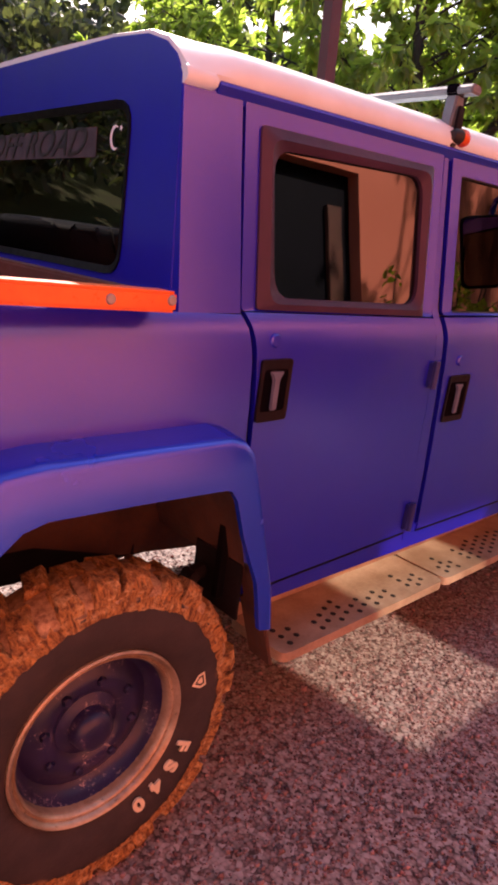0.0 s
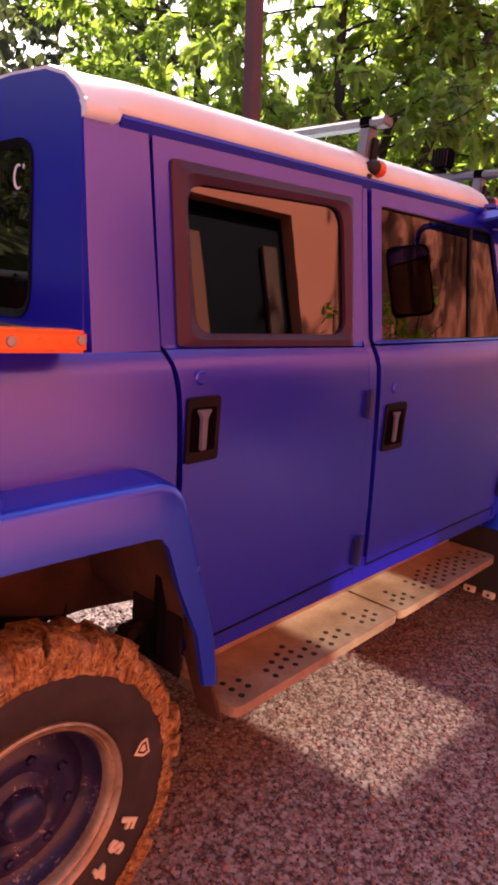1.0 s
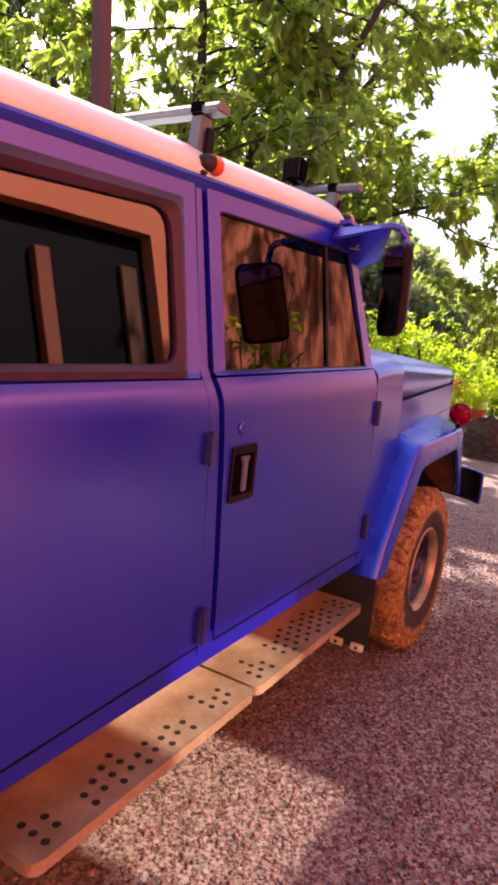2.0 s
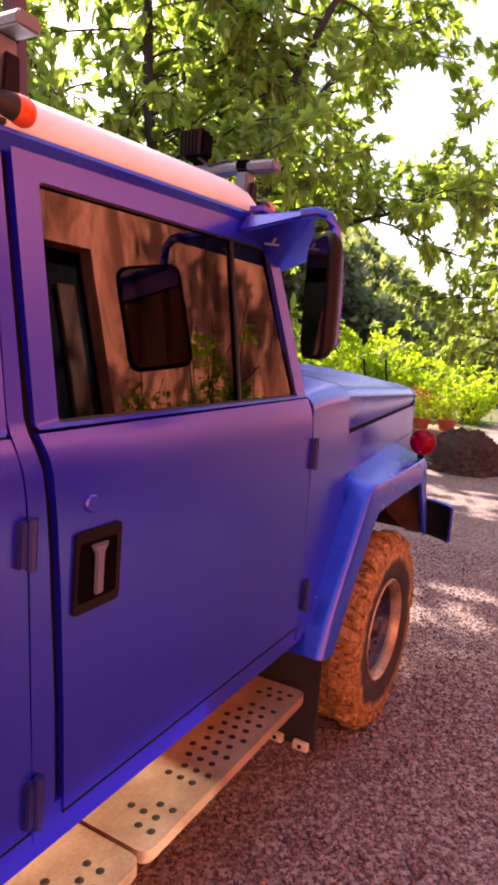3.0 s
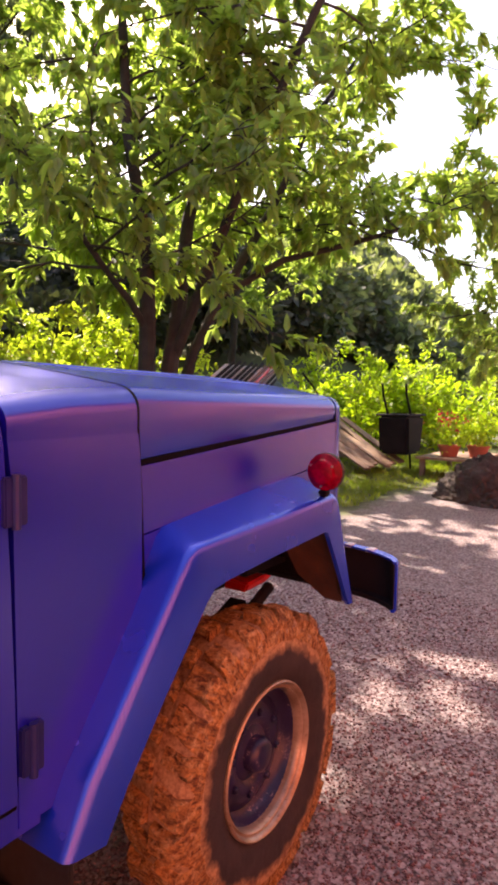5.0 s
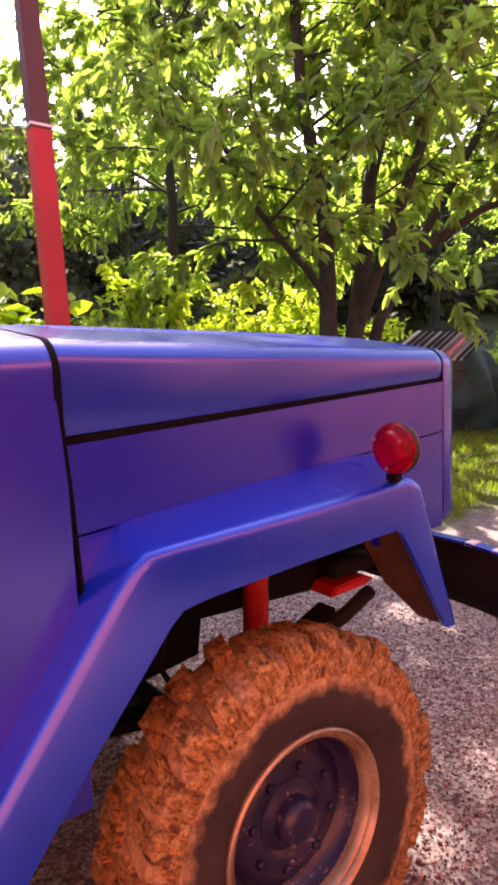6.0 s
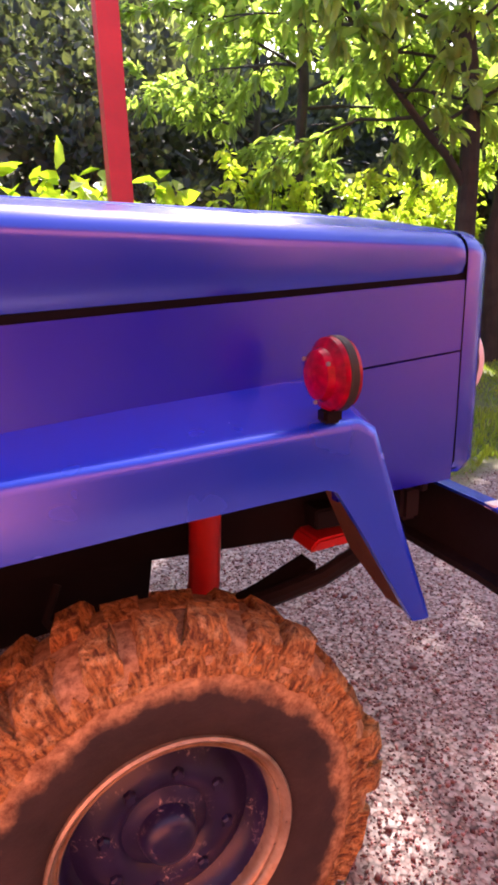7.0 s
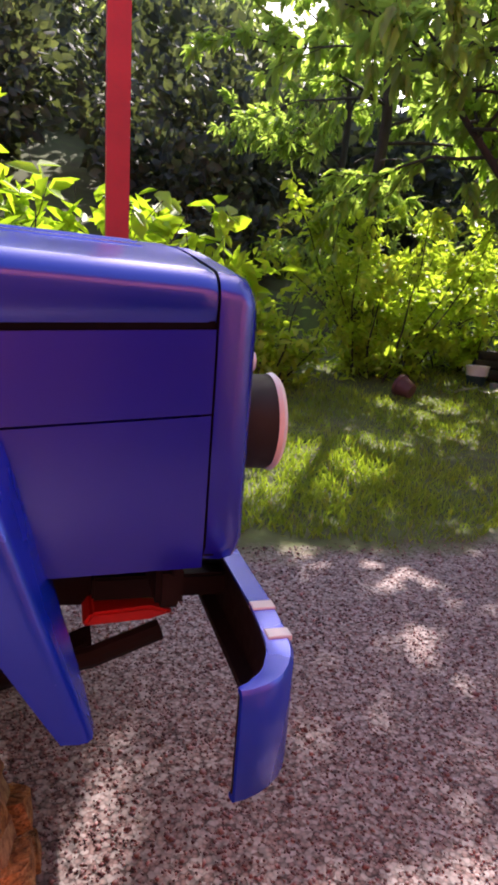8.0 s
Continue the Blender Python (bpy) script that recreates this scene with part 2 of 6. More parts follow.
# far leaves carry the haze in a paler, duller colour
LEAF_HAZED = foliage("hazed_far_leaves", (0.42, 0.43, 0.29), (0.10, 0.115, 0.09), 0.50, 0.7)
# darker copy of the woods' leaves, with shade put into the colour
LEAF_SHADE_TONED = foliage("shade_toned_leaves", (0.17, 0.175, 0.125), (0.035, 0.040, 0.038), 0.32, 0.7)
GRASS = foliage("grass_blades", (0.38, 0.43, 0.06), (0.19, 0.24, 0.035), 0.45, 0.6)
PLASTER = mottled("orange_plaster", (0.78, 0.225, 0.135), (0.69, 0.18, 0.105), 0.9, big=0.8, fine=30, bump=0.25)
DOORWAY_SHADE = mottled("doorway_shade", (0.008, 0.007, 0.012), (0.004, 0.0035, 0.007), 0.6, ior=1.2)
PLANK = mottled("weathered_plank", (0.46, 0.31, 0.19), (0.15, 0.085, 0.055), 0.8, big=4, fine=60, bump=0.3, each=0.8)
DRUM = mottled("translucent_drum_plastic", (0.24, 0.27, 0.31), (0.13, 0.15, 0.18), 0.5)
POST_BROWN = mottled("door_post_paint", (0.30, 0.075, 0.045), (0.22, 0.05, 0.03), 0.7)
TERRACOTTA = mottled("terracotta", (0.52, 0.13, 0.07), (0.40, 0.09, 0.05), 0.8)
TARP = mottled("green_tarp", (0.018, 0.060, 0.050), (0.008, 0.028, 0.026), 0.75, big=4, bump=0.4, dist=0.02)
PALE = mottled("grey_drum", (0.34, 0.34, 0.33), (0.22, 0.22, 0.22), 0.6)
RUST = mottled("dark_corrugated", (0.050, 0.044, 0.044), (0.020, 0.017, 0.017), 0.8)
PINK = foliage("pink_petals", (0.75, 0.06, 0.12), (0.5, 0.03, 0.08), 0.4)


# ---- mesh helpers ----
def mesh_of(bm, name, smooth=None):
    bmesh.ops.recalc_face_normals(bm, faces=bm.faces)
    if smooth is not None:
        for f in bm.faces:
            f.smooth = True
        for e in bm.edges:
            if len(e.link_faces) == 2 and e.calc_face_angle(0.0) > radians(smooth):
                e.smooth = False
    me = bpy.data.meshes.new(name)
    bm.to_mesh(me)
    bm.free()
    return me


def part(name, bm, material, parent, label="", smooth=35.0, at=None):
    """Links a bmesh as one mesh object under a thing or under a part."""
    me = bm if isinstance(bm, bpy.types.Mesh) else mesh_of(bm, name, smooth)
    if not me.materials:
        me.materials.append(material)
    ob = new(name, me)
    if at is not None:
        ob.matrix_world = at
    if parent is not None:
        ob.parent = parent
        ob.matrix_parent_inverse = world_of(parent).inverted()
    if label:
        ob["label"] = label
    return ob


def world_of(ob):
    m = ob.matrix_parent_inverse @ ob.matrix_basis if ob.parent else ob.matrix_basis
    return world_of(ob.parent) @ m if ob.parent else m.copy()


def thing(name, label, category, at=(0, 0, 0), group="", kind=""):
    ob = new(name)
    ob.empty_display_size = 0.1
    ob.matrix_basis = Matrix.Translation(at)
    return tagged(ob, label, category, group, kind)


def faces(verts, polys):
    bm = bmesh.new()
    vs = [bm.verts.new(v) for v in verts]
    for p in polys:
        try:
            bm.faces.new([vs[i] for i in p])
        except ValueError:
            pass
    return bm


def merge(*bms):
    out = bmesh.new()
    for bm in bms:
        me = bpy.data.meshes.new("tmp")
        bm.to_mesh(me)
        out.from_mesh(me)
        bm.free()
        bpy.data.meshes.remove(me)
    return out


def rounded(bm, width, segments=2, angle=30):
    es = [e for e in bm.edges if len(e.link_faces) == 2 and e.calc_face_angle(0.0) > radians(angle)]
    if es and width > 0:
        bmesh.ops.bevel(bm, geom=es, offset=width, segments=segments, affect="EDGES", clamp_overlap=True)
    return bm


def box(x0, x1, y0, y1, z0, z1, bevel=0.004, segments=2, m=None):
    bm = bmesh.new()
    bmesh.ops.create_cube(bm, size=1, matrix=Matrix.LocRotScale(((x0 + x1) / 2, (y0 + y1) / 2, (z0 + z1) / 2), None, (x1 - x0, y1 - y0, z1 - z0)))
    rounded(bm, bevel, segments)
    if m is not None:
        bm.transform(m)
    return bm


def prism(points, y0, y1, bevel=0.003, along="y"):
    """A flat outline in (x, z) given depth along y (or an outline in (y, z) along x)."""
    n = len(points)
    put = (lambda a, b, d: (a, d, b)) if along == "y" else (lambda a, b, d: (d, a, b))
    verts = [put(a, b, y0) for a, b in points] + [put(a, b, y1) for a, b in points]
    bm = faces(verts, [range(n), range(n, 2 * n)] + [(i, (i + 1) % n, n + (i + 1) % n, n + i) for i in range(n)])
    bmesh.ops.recalc_face_normals(bm, faces=bm.faces)
    return rounded(bm, bevel)


def loft(rings, closed=True, caps=True):
    """Skins a row of equal vertex rings."""
    k = len(rings[0])
    polys = []
    for i in range(len(rings) - 1):
        for j in range(k if closed else k - 1):
            a, b = i * k + j, i * k + (j + 1) % k
            polys.append((a, b, b + k, a + k))
    if caps and closed:
        polys += [tuple(range(k)), tuple(range((len(rings) - 1) * k, len(rings) * k))]
    return faces([v for r in rings for v in r], polys)


def tube(points, radius, sides=10, taper=None):
    rings, pts = [], [Vector(p) for p in points]
    ref = Vector((0.13, 0.31, 0.94))
    for i, p in enumerate(pts):
        d = (pts[min(i + 1, len(pts) - 1)] - pts[max(i - 1, 0)]).normalized()
        if abs(d.dot(ref)) > 0.95:
            ref = Vector((0.94, 0.2, 0.1))
        u = d.cross(ref).normalized()
        v = d.cross(u)
        r = radius if taper is None else radius + (taper - radius) * i / max(1, len(pts) - 1)
        rings.append([p + (u * math.cos(a) + v * math.sin(a)) * r for a in (2 * math.pi * j / sides for j in range(sides))])
    return loft(rings)


def lathe(profile, segments=48, axis="y"):
    """Turns a profile of (radius, offset) round the y axis (or x)."""
    rings = []
    for s in range(segments):
        a = 2 * math.pi * s / segments
        if axis == "y":
            rings.append([(r * math.sin(a), o, r * math.cos(a)) for r, o in profile])
        else:
            rings.append([(o, r * math.sin(a), r * math.cos(a)) for r, o in profile])
    k = len(profile)
    polys = []
    for i in range(segments):
        for j in range(k - 1):
            a, b = i * k + j, ((i + 1) % segments) * k + j
            polys.append((a, a + 1, b + 1, b))
    bm = faces([v for r in rings for v in r], polys)
    bmesh.ops.remove_doubles(bm, verts=bm.verts, dist=1e-5)
    return bm


def rquad(corners, radius, steps=5):
    """Outline of a quadrilateral with rounded corners, points in the order of the corners."""
    out, n = [], len(corners)
    for i, c in enumerate(corners):
        c, p, q = Vector(c), Vector(corners[i - 1]), Vector(corners[(i + 1) % n])
        a, b = c + (p - c).normalized() * radius, c + (q - c).normalized() * radius
        for s in range(steps):
            t = s / (steps - 1)
            out.append(((1 - t) ** 2 * a + 2 * t * (1 - t) * c + t * t * b)[:])
    return out


def lettering(text, size, depth, m, shear=0.0, bold=0.0):
    cu = bpy.data.curves.new("text", "FONT")
    cu.body, cu.size, cu.extrude, cu.shear, cu.align_x, cu.align_y = text, size, depth, shear, "CENTER", "CENTER"
    cu.resolution_u, cu.offset = 3, bold
    ob = bpy.data.objects.new("text", cu)
    me = bpy.data.meshes.new_from_object(ob)
    bpy.data.objects.remove(ob)
    me.transform(m)
    return me


# ---- the pickup's side: a profile that the doors and panels share ----
YC = 1.94
PZ = (0.30, 0.63, 0.92, 1.175, 1.232, 1.262, 1.286, 1.306, 1.735, 1.90)
PY = (1.110, 1.100, 1.097, 1.095, 1.098, 1.105, 1.116, 1.128, 1.182, 1.202)


def side_y(x, z):
    w = (z + 0.00483 * (x - 1)) / (1 + 0.0306 * (x - 1))
    return float(np.interp(w, PZ, PY))


def gut(x):
    return 1.737 + 0.048 * (x - 0.95)


def flip(y, far):
    return 2 * YC - y if far else y


def skin(lo, hi, nx, rows, far, thick=0.028, out=0.0, yfun=side_y):
    """A curved panel between two edges: lo(z) and hi(z) give x, rows the heights as fractions, bottom and top lines."""
    front, back = [], []
    for f in rows:
        a, b = lo(f), hi(f)
        for i in range(nx + 1):
            u = i / nx
            x, z = a[0] + (b[0] - a[0]) * u, a[1] + (b[1] - a[1]) * u
            y = yfun(x, z) - out
            front.append((x, flip(y, far), z))
            back.append((x, flip(y + thick, far), z))
    w, n = nx + 1, len(front)
    polys = []
    for j in range(len(rows) - 1):
        for i in range(nx):
            a = j * w + i
            polys += [(a, a + 1, a + w + 1, a + w), (n + a, n + a + 1, n + a + w + 1, n + a + w)]
    edge = list(range(w)) + [j * w + w - 1 for j in range(1, len(rows))] + [(len(rows) - 1) * w + i for i in range(w - 2, -1, -1)] + [j * w for j in range(len(rows) - 2, 0, -1)]
    polys += [(edge[i], edge[(i + 1) % len(edge)], n + edge[(i + 1) % len(edge)], n + edge[i]) for i in range(len(edge))]
    return faces(front + back, polys)


def path_edge(points):
    """Edge through (x, z) points, by fraction of the height."""
    zs = [p[1] for p in points]
    span = zs[-1] - zs[0]

    def at(f):
        z = zs[0] + span * f
        return float(np.interp(z, zs, [p[0] for p in points])), z
    return at


def ring_panel(outer, inner, far, out=0.0, thick=0.03, dip=0.0, yfun=side_y):
    """The part between two outlines of equal count, on the side profile."""
    n = len(outer)
    loops = []
    for loop, o in ((outer, out), (inner, out - dip)):
        loops.append([(x, flip(yfun(x, z) - o, far), z) for x, z in loop])
    for loop, o in ((inner, out), (outer, out)):
        loops.append([(x, flip(yfun(x, z) - o + thick, far), z) for x, z in loop])
    rings = loops + [loops[0]]
    polys = []
    for k in range(4):
        for i in range(n):
            a, b = k * n + i, k * n + (i + 1) % n
            polys.append((a, b, ((k + 1) % 4) * n + (i + 1) % n, ((k + 1) % 4) * n + i))
    return faces([v for r in loops for v in r], polys)


def pane(loop, far, out, thick=0.005, yfun=side_y):
    n = len(loop)
    a = [(x, flip(yfun(x, z) - out, far), z) for x, z in loop]
    b = [(x, flip(yfun(x, z) - out + thick, far), z) for x, z in loop]
    return faces(a + b, [range(n), range(n, 2 * n)] + [(i, (i + 1) % n, n + (i + 1) % n, n + i) for i in range(n)])


ROWS_LOW = (0, 0.04, 0.3, 0.6, 0.8, 0.88, 0.91, 0.935, 0.96, 0.98, 1.0)
truck = thing("pickup_truck", "blue double-cab off-road pickup with white roof and muddy tyres", "pickup truck", (2.2, YC, 0))

# Body sides, both alike; the details that show are on the side that faces the house.
for far in (False, True):
    # rear corner panel of the cab
    lo = path_edge([(0.838, 1.293), (0.843, gut(0.9))])
    hi = path_edge([(1.002, 1.297), (0.990, gut(0.99))])
    part("corner_panel", skin(lo, hi, 3, (0, 0.5, 1), far), BLUE, truck)
    # flank from the bed to the rear door
    lo = path_edge([(-0.42, 0.955), (-0.42, 1.285)])
    hi = path_edge([(1.044, 0.955), (1.044, 1.02), (1.030, 1.20), (1.018, 1.268), (1.004, 1.295)])
    part("bed_side", skin(lo, hi, 10, (0, 0.4, 0.7, 0.78, 0.84, 0.88, 0.92, 0.96, 1.0), far), BLUE, truck)
    # rear door
    rd_l = [(1.062, 0.600), (1.060, 1.02), (1.046, 1.20), (1.032, 1.268), (1.016, 1.300)]
    rd_r = [(1.800, 0.634), (1.776, 0.95), (1.762, 1.20), (1.752, 1.270), (1.745, 1.312)]
    rear_door = part("rear_door", skin(path_edge(rd_l), path_edge(rd_r), 10, ROWS_LOW, far), BLUE, truck)
    win = rquad([(1.048, 1.307), (1.690, 1.316), (1.688, 1.714), (1.043, 1.684)], 0.012)
    glass_o = rquad([(1.104, 1.334), (1.664, 1.345), (1.648, 1.680), (1.084, 1.645)], 0.055)
    frame_o = rquad([(1.008, 1.302), (1.745, 1.316), (1.738, 1.762), (1.000, 1.730)], 0.012)
    part("upper_frame", ring_panel(frame_o, win, far), BLUE, rear_door)
    mid_o = [((a[0] * 0.45 + b[0] * 0.55), (a[1] * 0.45 + b[1] * 0.55)) for a, b in zip(win, glass_o)]
    part("window_rubber", merge(ring_panel(win, mid_o, far, 0.006, 0.030, -0.010), ring_panel(mid_o, glass_o, far, 0.016, 0.030, 0.014)), RUBBER_FRAME, rear_door, "faded brown rubber window surround")
    part("window_pane", pane(glass_o, far, -0.008), GLASS, rear_door, "dark tinted reflective glass")
    # door post between the doors
    lo = path_edge([(1.806, 0.60), (1.784, 0.95), (1.769, 1.20), (1.759, 1.270), (1.752, 1.31), (1.748, gut(1.75))])
    hi = path_edge([(1.856, 0.60), (1.835, 0.95), (1.806, 1.20), (1.797, 1.268), (1.785, 1.31), (1.768, gut(1.77))])
    part("door_post", skin(lo, hi, 2, (0, 0.2, 0.45, 0.52, 0.56, 0.59, 0.61, 0.63, 0.8, 1), far, 0.03, -0.004), BLUE, truck)
    # front door
    fd_l = [(1.872, 0.628), (1.852, 0.95), (1.824, 1.20), (1.815, 1.268), (1.802, 1.316)]
    fd_r = [(2.846, 0.650), (2.838, 0.95), (2.826, 1.20), (2.822, 1.30), (2.818, 1.352)]
    front_door = part("front_door", skin(path_edge(fd_l), path_edge(fd_r), 12, ROWS_LOW, far), BLUE, truck)
    g2 = rquad([(1.853, 1.331), (2.760, 1.359), (2.610, 1.742), (1.838, 1.716)], 0.010)
    f2 = rquad([(1.802, 1.322), (2.818, 1.356), (2.640, 1.800), (1.786, 1.762)], 0.010)
    part("upper_frame", ring_panel(f2, g2, far), BLUE, front_door)
    part("window_pane", pane(g2, far, -0.012), FRONT_GLASS, front_door, "dark tinted reflective glass")
    g3 = [((a[0] - 2.28) * 0.991 + 2.28, (a[1] - 1.54) * 0.980 + 1.54) for a in g2]
    part("window_rubber", ring_panel(g2, g3, far, -0.004, 0.02), BLACK_RUBBER, front_door, "thin dark window seal")
    bar = skin(path_edge([(2.446, 1.350), (2.434, 1.735)]), path_edge([(2.455, 1.350), (2.443, 1.735)]), 1, (0, 1), far, 0.006, -0.004)
    part("quarter_bar", bar, BLACK_RUBBER, front_door, "black window divider")
    # dark gaps behind the shut lines
    gap = skin(path_edge([(1.030, 0.60), (1.030, 1.02), (1.016, 1.20), (1.000, 1.28), (0.984, 1.31), (0.980, gut(0.98))]),
               path_edge([(1.080, 0.60), (1.078, 1.02), (1.064, 1.20), (1.050, 1.28), (1.022, 1.31), (1.008, gut(1.0))]), 1, (0, 0.37, 0.53, 0.6, 0.63, 0.8, 1), far, 0.02, -0.016)
    part("door_seal", gap, SEAM, truck, "black rubber door seal")
    gap = skin(path_edge([(1.780, 0.60), (1.760, 0.95), (1.745, 1.20), (1.735, 1.28), (1.728, 1.31), (1.728, gut(1.73))]),
               path_edge([(1.895, 0.60), (1.870, 0.95), (1.842, 1.20), (1.832, 1.28), (1.812, 1.31), (1.800, gut(1.8))]), 1, (0, 0.3, 0.51, 0.58, 0.61, 0.8, 1), far, 0.02, -0.016)
    part("door_seal", gap, SEAM, truck, "black rubber door seal")
    for x0, z0, x1, z1 in ((1.064, 0.600, 1.800, 0.634), (1.874, 0.628, 2.846, 0.650)):
        part("door_seal", skin(lambda f: (x0, z0 - 0.010 + 0.012 * f), lambda f: (x1, z1 - 0.010 + 0.012 * f), 6, (0, 1), far, 0.012, -0.003), SEAM, truck, "dark gap under the door")
    # sill
    sill = skin(lambda f: (1.135, 0.552 + 0.075 * f), lambda f: (2.90, 0.585 + 0.095 * f), 12, (0, 0.35, 0.7, 1), far, 0.05, -0.006)
    part("sill", sill, BLUE, truck)
    # cowl side ahead of the door and the nose's side panel
    def cowl_y(x, z):
        return side_y(2.83, min(z, 1.36)) + 0.002 + 0.045 * (x - 2.83)
    lo = path_edge([(2.852, 0.60), (2.840, 1.20), (2.832, 1.290)])
    hi = path_edge([(3.180, 0.60), (3.170, 1.15), (3.160, 1.290)])
    part("cowl_panel", skin(lo, hi, 12, (0, 0.2, 0.5, 0.8, 0.9, 0.96, 1), far, 0.03, 0.0, cowl_y), BLUE, truck)

    def nose_y(x, z):
        return float(np.interp(x, (3.16, 4.27), (1.128, 1.209))) + 0.03 * max(0.0, 0.95 - z) * 2
    part("upper_side_panel", skin(lambda f: (3.172, 1.067 + 0.149 * f), lambda f: (4.263, 1.147 + 0.132 * f), 12, (0, 0.15, 0.85, 1), far, 0.02, 0.0, nose_y), BLUE, truck)
    cols = (3.180, 3.42, 3.66, 3.90, 3.976, 3.980, 4.06, 4.16, 4.263)
    rows_f = (0, 0.15, 0.5, 1)
    grid = []
    for back in (0.0, 0.02):
        for f in rows_f:
            for x in cols:
                zb = 0.985 if x < 3.978 else 0.884
                z = zb + (1.063 + 0.0735 * (x - 3.172) - zb) * f
                grid.append((x, flip(nose_y(x, z) + back, far), z))
    nc, nr = len(cols), len(rows_f)
    half = nc * nr
    quads = [(o + j * nc + i, o + j * nc + i + 1, o + (j + 1) * nc + i + 1, o + (j + 1) * nc + i) for o in (0, half) for j in range(nr - 1) for i in range(nc - 1)]
    rim = list(range(nc)) + [j * nc + nc - 1 for j in range(1, nr)] + [(nr - 1) * nc + i for i in range(nc - 2, -1, -1)] + [j * nc for j in range(nr - 2, 0, -1)]
    quads += [(rim[i], rim[(i + 1) % len(rim)], half + rim[(i + 1) % len(rim)], half + rim[i]) for i in range(len(rim))]
    low_panel = faces(grid, quads)
    part("lower_side_panel", low_panel, BLUE, truck)
    part("cowl_seam", skin(path_edge([(3.183, 0.95), (3.173, 1.15), (3.162, 1.30)]), path_edge([(3.190, 0.95), (3.180, 1.15), (3.169, 1.30)]), 1, (0, 0.57, 1), far, 0.02, 0.0, lambda x, z: 1.1205), SEAM, truck, "dark seam ahead of the cowl")
    part("bonnet_seal", skin(lambda f: (3.165, 1.206 + 0.022 * f), lambda f: (4.262, 1.270 + 0.022 * f), 8, (0, 1), far, 0.02, -0.006, nose_y), SEAM, truck, "black rubber seal under the bonnet")

# details of the side that shows
def door_handle(door, x, z, w, h, far=False):
    y = side_y(x + w / 2, z)
    o = rquad([(x, z - h), (x + w, z - h + 0.004), (x + w, z + 0.004), (x, z)], 0.008, 3)
    i = rquad([(x + 0.013, z - h + 0.024), (x + w - 0.008, z - h + 0.026), (x + w - 0.008, z - 0.020), (x + 0.013, z - 0.022)], 0.008, 3)
    handle = part("handle", ring_panel(o, i, far, 0.007, 0.03, 0.004), HANDLE, door, "dark brown recessed plastic handle")
    # slab lies on the door skin; the pit's shade is put into its colour
    part("recess", box(x + 0.008, x + w - 0.006, y - 0.003, y + 0.010, z - h + 0.012, z - 0.008, 0.001), PIT_SHADE_AND_TRIM, door, "near-black slab standing for the shade in the handle")
    gx = x + w * 0.50
    part("grip", prism([(gx - 0.009, z - h + 0.028), (gx + 0.011, z - h + 0.028), (gx + 0.012, z - 0.044), (gx + 0.024, z - 0.026), (gx - 0.022, z - 0.026), (gx - 0.010, z - 0.044)], y - 0.011, y - 0.002, 0.003), CHROME, door, "worn metal pull")
    return handle


near_doors = [o for o in truck.children if o.name.split(".")[0] in ("rear_door", "front_door")]
rear_door, front_door = near_doors[0], near_doors[1]
door_handle(rear_door, 1.057, 1.200, 0.098, 0.145)
door_handle(front_door, 1.866, 1.143, 0.116, 0.148)
for door, x, z in ((rear_door, 1.097, 1.243), (front_door, 1.904, 1.191)):
    lock = lathe([(0.0, -0.006), (0.013, -0.006), (0.016, -0.003), (0.016, 0.006)], 20)
    part("lock", lock, BLUE, door, at=pose(x, side_y(x, z), z))
for door, x, z, h in ((rear_door, 1.766, 1.150, 0.075), (rear_door, 1.800, 0.690, 0.085)):
    y = side_y(x, z)
    part("hinge", merge(box(x - 0.026, x - 0.004, y - 0.012, y + 0.004, z - h / 2, z + h / 2, 0.003), tube([(x - 0.002, y - 0.012, z - h * 0.55), (x - 0.002, y - 0.012, z + h * 0.55)], 0.009), box(x, x + 0.014, y - 0.010, y + 0.004, z - h / 2, z + h / 2, 0.003)), HINGE, door, "dark blue steel hinge")
for x, z, h in ((2.838, 1.190, 0.085), (2.872, 0.742, 0.090)):
    y = side_y(x, z)
    part("hinge", merge(box(x - 0.022, x - 0.003, y - 0.010, y + 0.006, z - h / 2, z + h / 2, 0.003), tube([(x, y - 0.010, z - h * 0.55), (x, y - 0.010, z + h * 0.55)], 0.008), box(x + 0.004, x + 0.026, y - 0.008, y + 0.008, z - h / 2, z + h / 2, 0.003)), HINGE, front_door, "dark blue steel hinge")

# roof, rain gutter, rear wall
def roof_ring(x, lift=0.0, scale=1.0):
    g = gut(x) + lift
    full = [(1.176, 0.000), (1.170, 0.012), (1.176, 0.034), (1.196, 0.058), (1.235, 0.078), (1.30, 0.092), (1.45, 0.102), (1.70, 0.108), (YC, 0.110)]
    slant = [(1.176, 0.000), (1.170, 0.008), (1.180, 0.018), (1.208, 0.044), (1.246, 0.072), (1.31, 0.092), (1.45, 0.102), (1.70, 0.108), (YC, 0.110)]
    f = float(np.interp(x, (0.86, 0.98), (0.0, 1.0)))
    half = [(a[0] + (b[0] - a[0]) * f, a[1] + (b[1] - a[1]) * f) for a, b in zip(slant, full)]
    top = [(x, y, g + h * scale) for y, h in half] + [(x, 2 * YC - y, g + h * scale) for y, h in half[-2::-1]]
    return top + [(x, 2 * YC - 1.20, g - 0.03), (x, 1.20, g - 0.03)]


